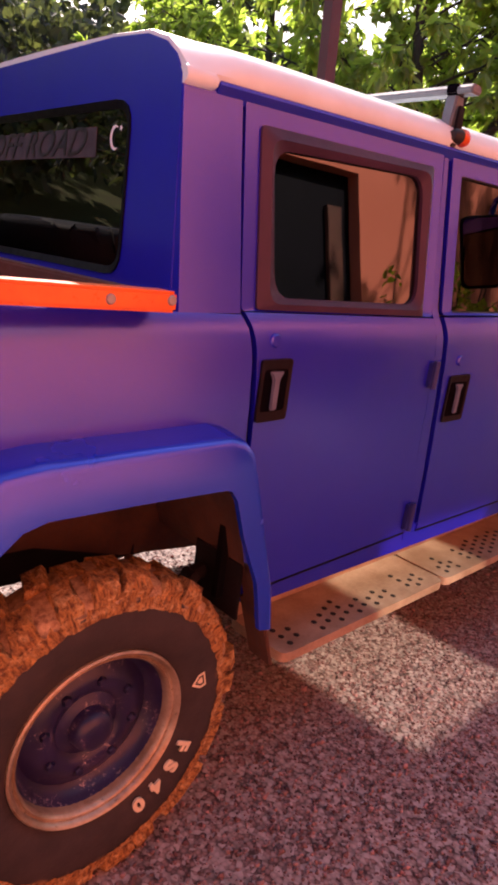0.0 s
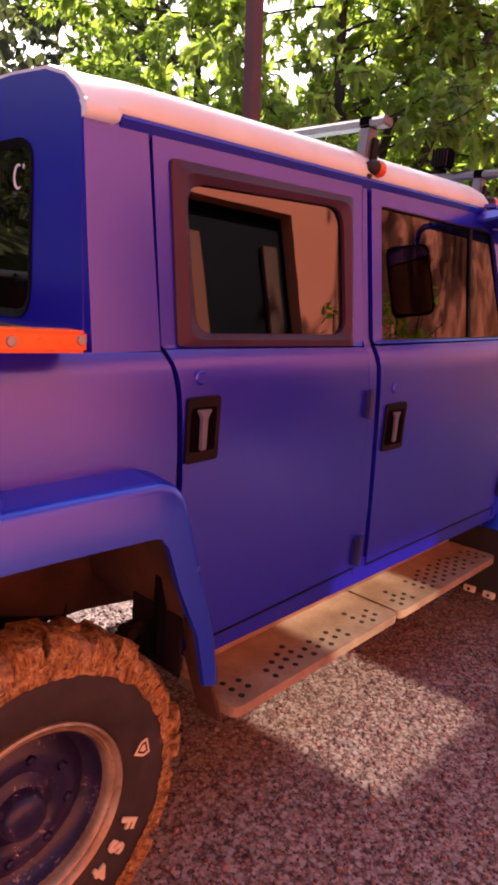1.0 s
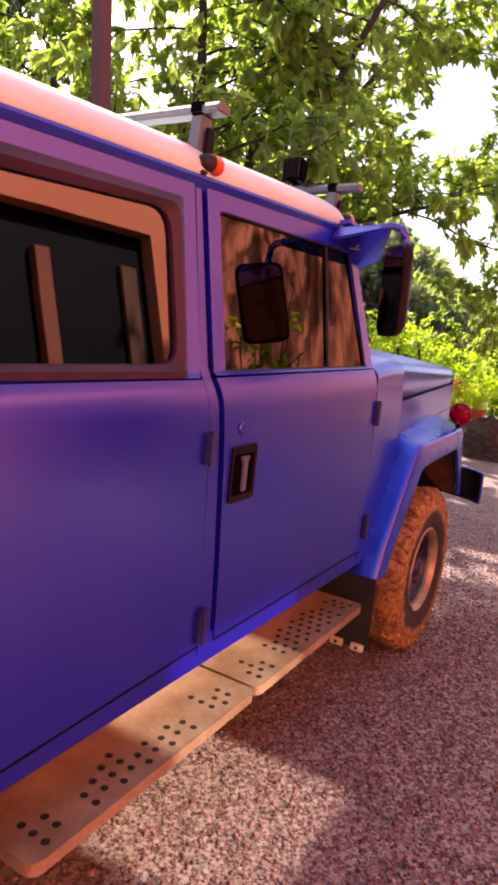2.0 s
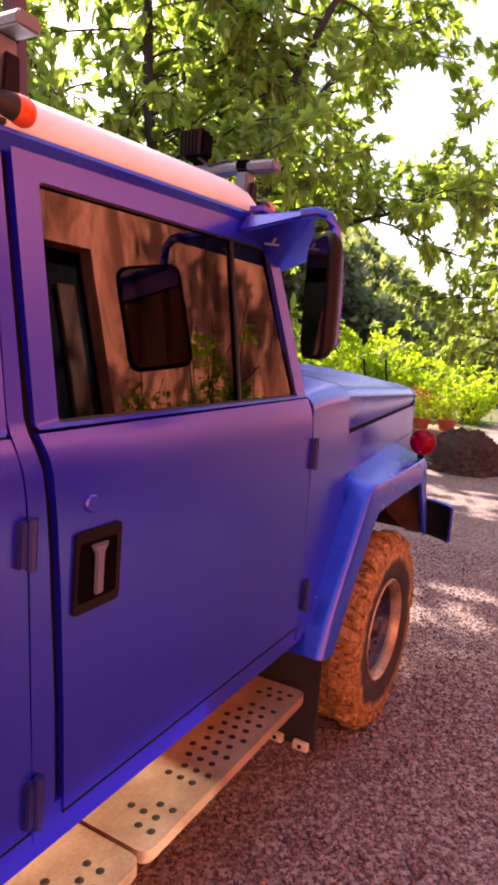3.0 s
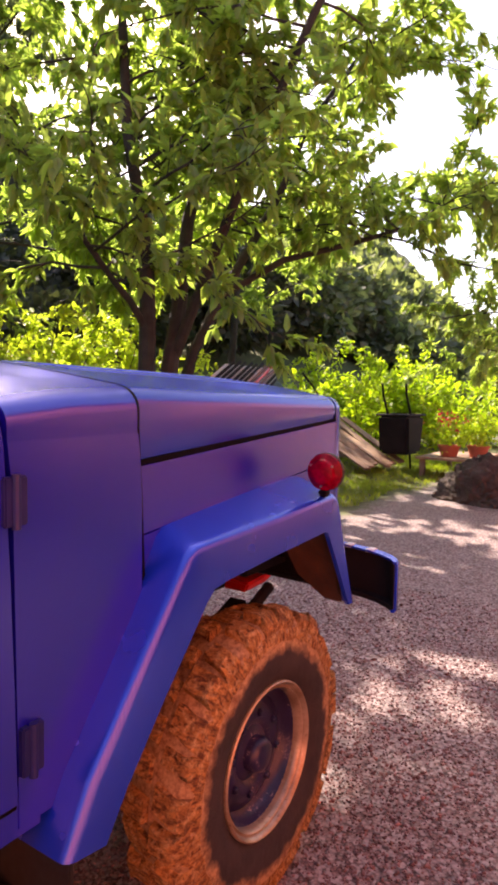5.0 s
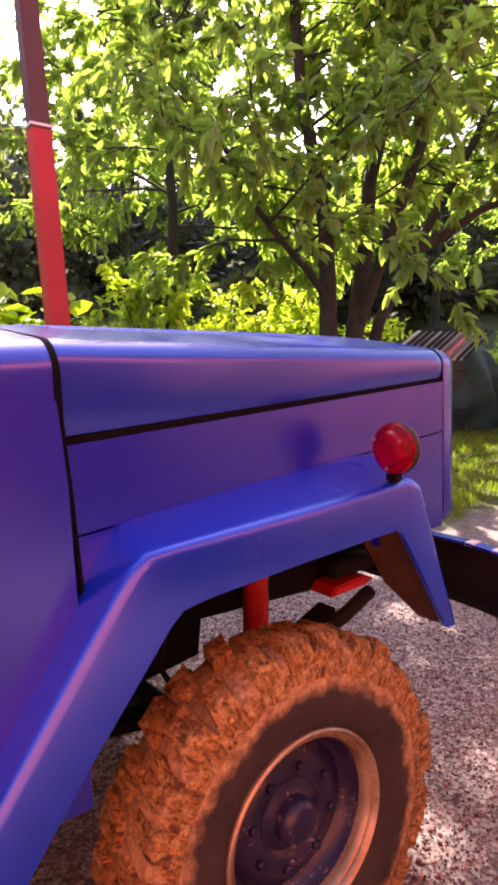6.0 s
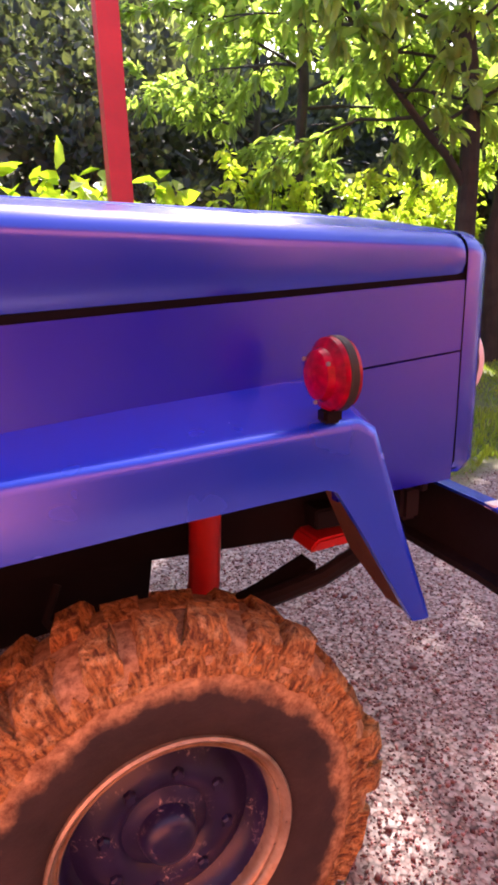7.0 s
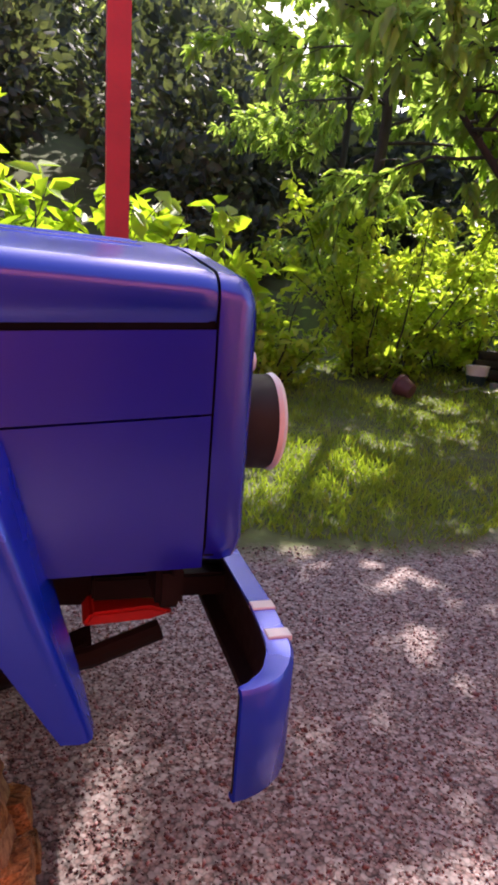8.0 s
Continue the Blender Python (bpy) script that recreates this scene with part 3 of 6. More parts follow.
roof = loft([roof_ring(0.845, -0.001, 0.99), roof_ring(0.850, 0.0, 1.0)] + [roof_ring(x) for x in (0.90, 0.96, 1.02)] + [roof_ring(x) for x in np.linspace(1.10, 2.48, 8)] + [roof_ring(2.53, -0.004, 0.95), roof_ring(2.556, -0.012, 0.75)])
part("roof", roof, WHITE_ROOF, truck, "white painted metal roof", 50)
for far in (False, True):
    prof = [(1.198, -0.034), (1.186, -0.030), (1.169, -0.006), (1.171, 0.001), (1.177, -0.006), (1.19, -0.008)]
    rail = loft([[(x, flip(y, far), gut(x) + h) for y, h in prof] for x in np.linspace(0.922, 2.505, 10)])
    part("rain_gutter", rail, BLUE, truck)
    lip = [(1.200, -0.020), (1.182, -0.020), (1.169, -0.014), (1.165, -0.004), (1.170, 0.010), (1.182, 0.018), (1.20, 0.012)]
    part("roof_corner_lip", loft([[(x, flip(1.19 + (y - 1.19) * k, far), gut(x) + h * k) for y, h in lip] for x, k in ((0.8415, 0.86), (0.846, 1.0), (0.908, 1.0), (0.918, 0.80))]), WHITE_ROOF, truck, "white folded roof corner", 50)


def wall_x(y, z):
    return 0.836 + 0.012 * (z - 1.3)


def back_ring(outer, inner, out, thick, dip=0.0):
    def put(loop, o):
        return [(wall_x(y, z) - o, y, z) for y, z in loop]
    loops = [put(outer, out), put(inner, out - dip), put(inner, out - thick), put(outer, out - thick)]
    n = len(outer)
    polys = [(k * n + i, k * n + (i + 1) % n, ((k + 1) % 4) * n + (i + 1) % n, ((k + 1) % 4) * n + i) for k in range(4) for i in range(n)]
    return faces([v for r in loops for v in r], polys)


def rear_outline():
    low = rquad([(1.13, 1.00), (2 * YC - 1.13, 1.00), (2 * YC - 1.20, 1.70), (1.20, 1.70)], 0.05)[:10]
    g = gut(0.85)
    near = [(1.45, g + 0.093), (1.315, g + 0.083), (1.248, g + 0.062), (1.212, g + 0.036), (1.186, g)]
    return low + [(2 * YC - y, z) for y, z in near[::-1]] + near


rw_o = rear_outline()
rw_i = rquad([(1.352, 1.340), (2 * YC - 1.352, 1.340), (2 * YC - 1.352, 1.700), (1.352, 1.700)], 0.06)
rw_g = rquad([(1.369, 1.356), (2 * YC - 1.369, 1.356), (2 * YC - 1.369, 1.684), (1.369, 1.684)], 0.048)
rear_wall = part("rear_wall", back_ring(rw_o, rw_i, 0.0, 0.03), BLUE, truck, smooth=40)
part("window_rubber", back_ring(rquad([(1.351, 1.339), (2 * YC - 1.351, 1.339), (2 * YC - 1.351, 1.701), (1.351, 1.701)], 0.061), rw_g, 0.004, 0.03, 0.006), GLAZING, rear_wall, "black rubber seal of the rear window")
n = len(rw_g)
gl = faces([(wall_x(y, z) + d, y, z) for d in (0.004, 0.009) for y, z in rw_g], [range(n), range(n, 2 * n)])
part("rear_window", gl, REAR_GLASS, rear_wall, "dark rear window glass with a decal strip")
on_glass = Matrix(((0, 0, -1, 0.836), (-1, 0, 0, 0), (0, 1, 0, 0), (0, 0, 0, 1)))
part("decal_strip", box(0.8418, 0.8434, 1.497, 2.30, 1.588, 1.652, 0.0005), DECAL, rear_wall, "grey decal strip with black lettering")
part("decal_lettering", lettering("OFF ROAD", 0.088, 0.0008, Matrix.Translation((0.0050, 1.83, 1.620)) @ on_glass @ Matrix.Diagonal((1.28, 1, 1, 1)), 0.5), DECAL_INK, rear_wall, "black slanted lettering")
cres = []
for i in range(17):
    a = radians(50 + 260 * i / 16)
    cres.append((0.026 * math.cos(a), 0.030 * math.sin(a)))
for i in range(15, 0, -1):
    a = radians(58 + 244 * i / 16)
    cres.append((0.006 + 0.020 * math.cos(a), 0.024 * math.sin(a)))
star = [((0.030 + (0.009 if k % 2 == 0 else 0.004) * math.cos(math.pi * k / 5)), 0.022 + (0.009 if k % 2 == 0 else 0.004) * math.sin(math.pi * k / 5)) for k in range(10)]
marks = merge(*[faces([(0.8405, 1.415 - 0.78 * a, 1.626 + 0.86 * b) for a, b in loop], [range(len(loop))]) for loop in (cres, star)])
part("crescent_mark", marks, WHITE_TRIM, rear_wall, "small white crescent decal")

# windscreen, brow and cab inside
ws = [(2.840, 1.20, 1.372), (2.840, 2 * YC - 1.20, 1.372), (2.640, 2 * YC - 1.24, 1.770), (2.640, 1.24, 1.770)]
part("windscreen", faces([v for v in ws] + [(x + 0.006, y, z) for x, y, z in ws], [range(4), range(4, 8)]), REAR_GLASS, truck, "windscreen glass")
for far in (False, True):
    pil = [[(2.745, 1.140, 1.364), (2.822, 1.132, 1.360), (2.862, 1.165, 1.364), (2.850, 1.215, 1.368)], [(2.602, 1.180, 1.742), (2.650, 1.176, 1.775), (2.672, 1.200, 1.775), (2.650, 1.25, 1.775)]]
    part("windscreen_pillar", loft([[(x, flip(y, far), z) for x, y, z in r] for r in pil]), BLUE, truck)
part("screen_header", box(2.50, 2.655, 1.20, 2 * YC - 1.20, 1.765, 1.800, 0.01), BLUE, truck)
for far in (False, True):
    wing = [(2.452, 1.178, 1.755), (2.490, 0.986, 1.797), (2.702, 1.203, 1.684), (2.60, 1.19, 1.73)]
    lid = [(2.490, 1.176, 1.803), (2.492, 0.980, 1.813), (2.79, 1.13, 1.742), (2.66, 1.22, 1.785)]
    vis = faces([(x, flip(y, far), z) for x, y, z in wing + lid], [(0, 1, 2, 3), (4, 5, 6, 7), (0, 1, 5, 4), (1, 2, 6, 5), (2, 3, 7, 6), (3, 0, 4, 7)])
    bmesh.ops.recalc_face_normals(vis, faces=vis.faces)
    wing_ob = part("visor_wing", rounded(vis, 0.006), BLUE, truck, "blue sheet-metal sun visor end")
    if not far:
        va, vb, vc = (Vector(v) for v in wing[:3])
        nor = (vb - va).cross(vc - va).normalized()
        nor = nor if nor.z < 0 else -nor
        upv = (Vector((0, 0, 1)) - nor * nor.z).normalized()
        rot = Matrix((upv.cross(nor), nor, upv)).transposed().to_4x4()
        spot = va * 0.36 + vb * 0.30 + vc * 0.34 + nor * 0.001
        part("stamped_mark", merge(box(-0.019, 0.019, -0.001, 0.0015, -0.003, 0.003, 0.0005), box(-0.003, 0.003, -0.001, 0.0015, 0.003, 0.030, 0.0005)), PALE, wing_ob, "small pale stamped mark", at=Matrix.Translation(spot) @ rot)
visor = loft([[(2.50, y, 1.826), (2.66, y, 1.818), (2.79, y, 1.757), (2.785, y, 1.750), (2.655, y, 1.808), (2.50, y, 1.814)] for y in np.linspace(1.13, 2 * YC - 1.13, 7)])
part("visor_sheet", visor, BLUE, truck, "blue sheet-metal sun visor over the windscreen")
for y in (1.50, 2 * YC - 1.50):
    for x in (1.18, 2.10):
        part("seat", merge(box(x, x + 0.46, y - 0.22, y + 0.22, 0.86, 1.02, 0.05, 3), box(x - 0.10, x + 0.05, y - 0.22, y + 0.22, 0.95, 1.52, 0.05, 3), box(x - 0.11, x + 0.0, y - 0.12, y + 0.12, 1.54, 1.70, 0.03, 3)), SEAT, truck, "dark cloth seat")
part("cab_floor", box(1.10, 3.0, 1.45, 2 * YC - 1.45, 0.70, 0.74, 0.004), CHASSIS, truck, "dark cab floor")
part("bulkhead", box(3.00, 3.04, 1.16, 2 * YC - 1.16, 0.62, 1.36, 0.004), CHASSIS, truck, "dark bulkhead")
part("dashboard", box(2.68, 2.98, 1.20, 2 * YC - 1.20, 1.10, 1.33, 0.03, 3), SEAT, truck, "dark dashboard")

# cowl top and bonnet
def bonnet_ring(x, ys, zs, zt, r=0.065, crown=0.070, lip=0.006):
    """A cross-section: upright flank, tight shoulder, then a top that rises to the middle."""
    pts = [(ys + lip, zs), (ys, zs + 0.02)]
    for k in range(7):
        a = radians(78 * k / 6)
        pts.append((ys + r - r * math.cos(a), zt - r * 0.72 + r * 0.72 * math.sin(a)))
    for u in (0.14, 0.28, 0.42, 0.56, 0.7, 0.85, 1.0):
        pts.append((ys + r + (YC - ys - r) * u, zt + crown * math.sin(u * math.pi / 2)))
    ring = [(x, y, z) for y, z in pts] + [(x, 2 * YC - y, z) for y, z in pts[-2::-1]]
    return ring + [(x, 2 * YC - ys - 0.04, zs), (x, ys + 0.04, zs)]


def bonnet_at(x):
    u = (x - 3.17) / 1.095
    return 1.128 + 0.081 * u, 1.231 + 0.058 * u, 1.393 - 0.020 * u


cowl = loft([bonnet_ring(x, y, 1.282, z, r, c, 0.0) for x, y, z, r, c in ((2.832, 1.1005, 1.366, 0.07, 0.05), (2.98, 1.1072, 1.384, 0.075, 0.065), (3.10, 1.1126, 1.391, 0.08, 0.070), (3.157, 1.1152, 1.393, 0.08, 0.070))])
part("cowl_top", cowl, BLUE, truck, smooth=50)
bonnet = loft([bonnet_ring(x, *bonnet_at(x)) for x in np.linspace(3.172, 4.235, 12)] + [bonnet_ring(4.250, *[v + d for v, d in zip(bonnet_at(4.25), (0.0, 0, 0.0))]), bonnet_ring(4.263, *[v + d for v, d in zip(bonnet_at(4.263), (0.002, 0, -0.003))])])
hood = part("bonnet", bonnet, BONNET_BLUE, truck, "blue bonnet with shallow ribs", 50)
for k in range(-4, 5):
    yy = YC + 0.11 * k

    def top_z(x, y):
        ys, _, zt = bonnet_at(x)
        return zt + 0.070 * math.sin((1 - abs(y - YC) / (YC - ys - 0.065)) * math.pi / 2)
    rib = loft([[(x, yy - 0.010, top_z(x, yy - 0.010) - 0.002), (x, yy - 0.004, top_z(x, yy) + 0.0018), (x, yy + 0.004, top_z(x, yy) + 0.0018), (x, yy + 0.010, top_z(x, yy + 0.010) - 0.002)] for x in (3.3, 3.7, 4.18)])
    part("rib", rib, BONNET_BLUE, hood)
gapring = loft([bonnet_ring(x, y, 1.20, z, 0.075, 0.070, 0.0) for x, y, z in ((3.150, 1.130, 1.380), (3.1575, 1.1185, 1.3935), (3.171, 1.1225, 1.3935), (3.18, 1.134, 1.380))], True, False)
part("bonnet_gap", gapring, SEAM, truck, "dark shut line of the bonnet", 50)
shellgap = loft([bonnet_ring(x, 1.217, 0.90, 1.364) for x in (4.245, 4.285)], True, False)
part("nose_gap", shellgap, SEAM, truck, "dark shut line at the nose", 50)

# nose shell with grille and headlamps
def shell_ring(x, ys, zt, zb, r=0.065, crown=0.070):
    pts = [(ys + 0.02, zb), (ys, zb + 0.03), (ys, 1.10)]
    for k in range(7):
        a = radians(78 * k / 6)
        pts.append((ys + r - r * math.cos(a), zt - r * 0.72 + r * 0.72 * math.sin(a)))
    for u in (0.2, 0.4, 0.6, 0.8, 1.0):
        pts.append((ys + r + (YC - ys - r) * u, zt + crown * math.sin(u * math.pi / 2)))
    return [(x, y, z) for y, z in pts] + [(x, 2 * YC - y, z) for y, z in pts[-2::-1]]


shell = loft([shell_ring(4.2672, 1.209, 1.372, 0.893), shell_ring(4.298, 1.211, 1.370, 0.890), shell_ring(4.320, 1.219, 1.362, 0.892), shell_ring(4.334, 1.236, 1.346, 0.897), shell_ring(4.338, 1.30, 1.310, 0.93), shell_ring(4.322, 1.31, 1.300, 0.94)], True, False)
nose = part("nose_shell", shell, BLUE, truck, smooth=45)
part("grille_back", box(4.308, 4.320, 1.29, 2 * YC - 1.29, 0.92, 1.31, 0.003), SEAM, nose, "black grille backing")
for k in range(9):
    part("grille_slat", box(4.321, 4.333, 1.56, 2 * YC - 1.56, 0.955 + 0.036 * k, 0.970 + 0.036 * k, 0.003), BLUE, nose)
for yl in (1.410, 2 * YC - 1.410):
    part("headlight", lathe([(0.070, 0.0), (0.090, 0.02), (0.092, 0.085), (0.085, 0.098)], 36, "x"), BLACK_RUBBER, nose, "round headlight in a black bowl with a white rim", at=pose(4.33, yl, 1.098))
    part("headlight_rim", lathe([(0.093, 0.088), (0.096, 0.097), (0.090, 0.105), (0.080, 0.100)], 36, "x"), WHITE_TRIM, nose, "white headlight rim", at=pose(4.33, yl, 1.098))
    part("headlight_glass", lathe([(0.082, 0.098), (0.06, 0.106), (0.0, 0.110)], 30, "x"), GREY_STEEL, nose, "clear headlight lens", at=pose(4.33, yl, 1.098))
    part("side_lamp", lathe([(0.022, 0.0), (0.023, 0.02), (0.016, 0.032), (0.0, 0.034)], 24, "x"), WHITE_TRIM, nose, "small white side lamp", at=pose(4.330, yl - 0.085, 1.222))

# fenders: an upright outer band and a sheet that runs in under the body
def fender(name, stations, y_out, y_in, far, rise_in):
    rings = []
    for (ox, oz), (ix, iz) in stations:
        d = Vector((ix - ox, iz - oz)).normalized()
        def on(t, y):
            return (ox + d.x * t, flip(y, far), oz + d.y * t)
        span = math.hypot(ix - ox, iz - oz)
        deep = y_in if name == "front_fender" or oz > 0.93 or ox < 0.6 else y_out + 0.06
        if name == "front_fender" and ox > 3.9:
            deep = float(np.interp(oz, (0.70, 0.74, 0.79, 0.88, 0.97, 1.03), (y_out + 0.045, y_out + 0.10, y_out + 0.18, y_out + 0.225, y_out + 0.28, y_in)))
        # the top sheet climbs towards the body
        rise = rise_in * float(np.interp(oz, (0.93, 1.03), (0.0, 1.0)))

        def up(t, y):
            x, yy, z = on(t, y)
            return x, yy, z + rise * min(1.0, (y - y_out - 0.02) / 0.11)
        mid = min(deep - 0.004, y_out + 0.13)
        rings.append([on(span, y_out), on(0.022, y_out), on(0.009, y_out + 0.004), on(0.002, y_out + 0.012), on(0.0, y_out + 0.026), up(0.0, mid), up(0.0, deep), up(0.014, deep), up(0.014, mid), on(0.016, y_out + 0.022), on(span, y_out + 0.014)])
    return part(name, loft(rings), FENDER_BLUE, truck, "blue sheet-metal mudguard", 50)


FRONT = [((4.082, 0.706), (4.036, 0.710)), ((4.070, 0.740), (4.014, 0.745)), ((4.014, 0.885), (3.930, 0.885)), ((3.972, 1.010), (3.888, 0.950)), ((3.952, 1.062), (3.876, 0.968)), ((3.920, 1.081), (3.858, 0.974)), ((3.60, 1.062), (3.58, 0.958)), ((3.30, 1.046), (3.370, 0.942)), ((3.262, 1.042), (3.322, 0.934)), ((3.236, 1.026), (3.296, 0.912)), ((3.205, 0.990), (3.266, 0.876)), ((3.085, 0.830), (3.155, 0.745)), ((2.955, 0.655), (3.045, 0.605)), ((2.893, 0.535), (2.990, 0.520))]
REAR = [((1.130, 0.545), (1.076, 0.560)), ((1.108, 0.665), (1.046, 0.690)), ((1.046, 0.860), (0.984, 0.820)), ((1.016, 0.955), (0.950, 0.915)), ((0.990, 1.022), (0.930, 0.940)), ((0.962, 1.046), (0.915, 0.944)), ((0.920, 1.056), (0.890, 0.945)), ((0.70, 1.052), (0.70, 0.948)), ((0.52, 1.048), (0.52, 0.948)), ((0.44, 1.038), (0.475, 0.935)), ((0.38, 0.990), (0.43, 0.895)), ((0.24, 0.80), (0.31, 0.74)), ((0.14, 0.62), (0.22, 0.60))]
for far in (False, True):
    fender("front_fender", FRONT, 1.030, 1.42, far, 0.040)
    fender("rear_fender", REAR, 1.000, 1.40, far, 0.012)

# ---- load bed ----
for far in (False, True):
    y0, y1 = sorted((flip(1.052, far), flip(1.115, far)))
    part("bed_rail", box(-0.42, 0.782, y0, y1, 1.299, 1.338, 0.006), ORANGE, truck, "orange varnished wooden bed rail", at=None)
for x in (0.18, 0.64):
    part("rail_bolt", lathe([(0.0, -0.005), (0.008, -0.004), (0.010, 0.0), (0.010, 0.004)], 14), GREY_STEEL, truck, "small steel bolt", at=pose(x, 1.052, 1.318))
part("rail_bolt", lathe([(0.0, -0.005), (0.008, -0.004), (0.010, 0.0), (0.010, 0.004)], 14), GREY_STEEL, truck, "small steel bolt", at=pose(0.768, 1.052, 1.322))
part("bed_front_rail", box(0.785, 0.835, 1.14, 2 * YC - 1.14, 1.270, 1.325, 0.006), BROWN_WOOD, truck, "red-brown wooden rail across the bed")
part("bed_floor", box(-0.42, 0.82, 1.13, 2 * YC - 1.13, 1.17, 1.21, 0.004), CHASSIS, truck, "dark bed floor")
part("tailgate", box(-0.45, -0.42, 1.11, 2 * YC - 1.11, 0.80, 1.285, 0.008), BLUE, truck)

# ---- wheels ----
R = 0.405


def tyre_mesh():
    prof = [(0.200, 0.030), (0.214, 0.012), (0.250, -0.004), (0.300, -0.010), (0.345, -0.006), (0.372, 0.006), (0.388, 0.026), (0.392, 0.110), (0.388, 0.194), (0.372, 0.214), (0.30, 0.228), (0.214, 0.208), (0.200, 0.19)]
    return mesh_of(lathe(prof, 72), "tyre", 50)


def tread_mesh():
    """Blocky cross-country lugs, caked with mud, each a little different."""
    rng = random.Random(5)
    bms, n = [], 27
    for side in (0, 1):
        for k in range(n):
            a = 2 * math.pi * (k + 0.5 * side) / n
            wid = 0.024 + rng.uniform(-0.004, 0.005)
            r1 = R + 0.003 + rng.uniform(-0.012, 0.008)
            lean = (0.22 if k % 2 else 0.10) * (1 if side else -1)
            # lug outline across the tread: shoulder, top outer, top inner
            outer, inner = (-0.004, 0.098) if side == 0 else (0.224, 0.122)
            sec = [(0.352 + rng.uniform(-0.012, 0.01), outer + (0.004 if side == 0 else -0.004)), (0.384, outer), (r1 - 0.006, outer + (0.014 if side == 0 else -0.014)), (r1, outer + (0.030 if side == 0 else -0.030)), (r1, inner), (0.380, inner), (0.372, outer + (0.03 if side == 0 else -0.03))]
            rings = []
            for s in (-1, 1):
                ring = []
                for i, (r, o) in enumerate(sec):
                    t = (o - 0.11) / 0.11
                    ang = a + s * wid / r * 1.35 * (0.8 if i in (2, 3, 4) else 1.0) + lean * abs(t) * 0.35
                    ring.append((r * math.sin(ang), o, r * math.cos(ang)))
                rings.append(ring)
            bm = loft(rings)
            bms.append(bm)
    bm = merge(*bms)
    for v in bm.verts:
        p = v.co * 55
        v.co += Vector((noise.noise(p), 0.5 * noise.noise(p + Vector((7, 0, 0))), noise.noise(p + Vector((0, 9, 0))))) * 0.009
    base = lathe([(0.330, -0.010), (0.342, -0.008), (0.354, -0.004), (0.366, 0.004), (0.374, 0.012), (0.380, 0.022), (0.374, 0.034), (0.373, 0.046), (0.373, 0.06), (0.373, 0.085), (0.373, 0.11), (0.373, 0.135), (0.374, 0.16), (0.380, 0.198), (0.366, 0.216)], 300)
    for v in base.verts:
        p = v.co * 42
        v.co *= 1 + 0.022 * noise.noise(p) + 0.014 * noise.noise(p * 2.6) + 0.008 * noise.noise(p * 6.0)
    return mesh_of(merge(bm, base), "tread", 40)


def rim_mesh():
    return mesh_of(lathe([(0.178, 0.056), (0.180, 0.030), (0.183, 0.016), (0.187, 0.012), (0.190, 0.016), (0.194, 0.015), (0.198, 0.004), (0.203, 0.000), (0.207, 0.004), (0.208, 0.016), (0.198, 0.040), (0.190, 0.10)], 72), "rim", 35)


def disc_mesh():
    return mesh_of(lathe([(0.0, 0.060), (0.050, 0.060), (0.060, 0.066), (0.074, 0.070), (0.082, 0.062), (0.100, 0.056), (0.122, 0.060), (0.140, 0.072), (0.156, 0.080), (0.168, 0.072), (0.176, 0.050), (0.181, 0.034)], 60), "wheel", 40)


tyre_me, tread_me, rim_me, disc_me = tyre_mesh(), tread_mesh(), rim_mesh(), disc_mesh()
for me in (tyre_me, tread_me):
    me.transform(Matrix.Diagonal((0.972, 0.80, 0.972, 1.0)))
tyre_me_front, tread_me_front = tyre_me.copy(), tread_me.copy()
for me in (tyre_me, tread_me):
    for v in me.vertices:
        r = math.hypot(v.co.x, v.co.z)
        if r > 0.22:
            shrink = 0.024 * (r - 0.22) / 0.18 * float(np.interp(v.co.z, (-0.38, -0.15), (0.0, 1.0)))
            v.co.x *= 1 - shrink / r
            v.co.z *= 1 - shrink / r
            v.co.y *= 0.90 if v.co.y > 0.02 else 1.0
hub_me = mesh_of(lathe([(0.0, 0.020), (0.030, 0.021), (0.042, 0.028), (0.048, 0.044), (0.050, 0.062)], 36), "hub", 40)
nut_bm = lathe([(0.0, 0.046), (0.008, 0.046), (0.011, 0.050), (0.011, 0.066)], 6)
nut_me = mesh_of(nut_bm, "nut", 30)
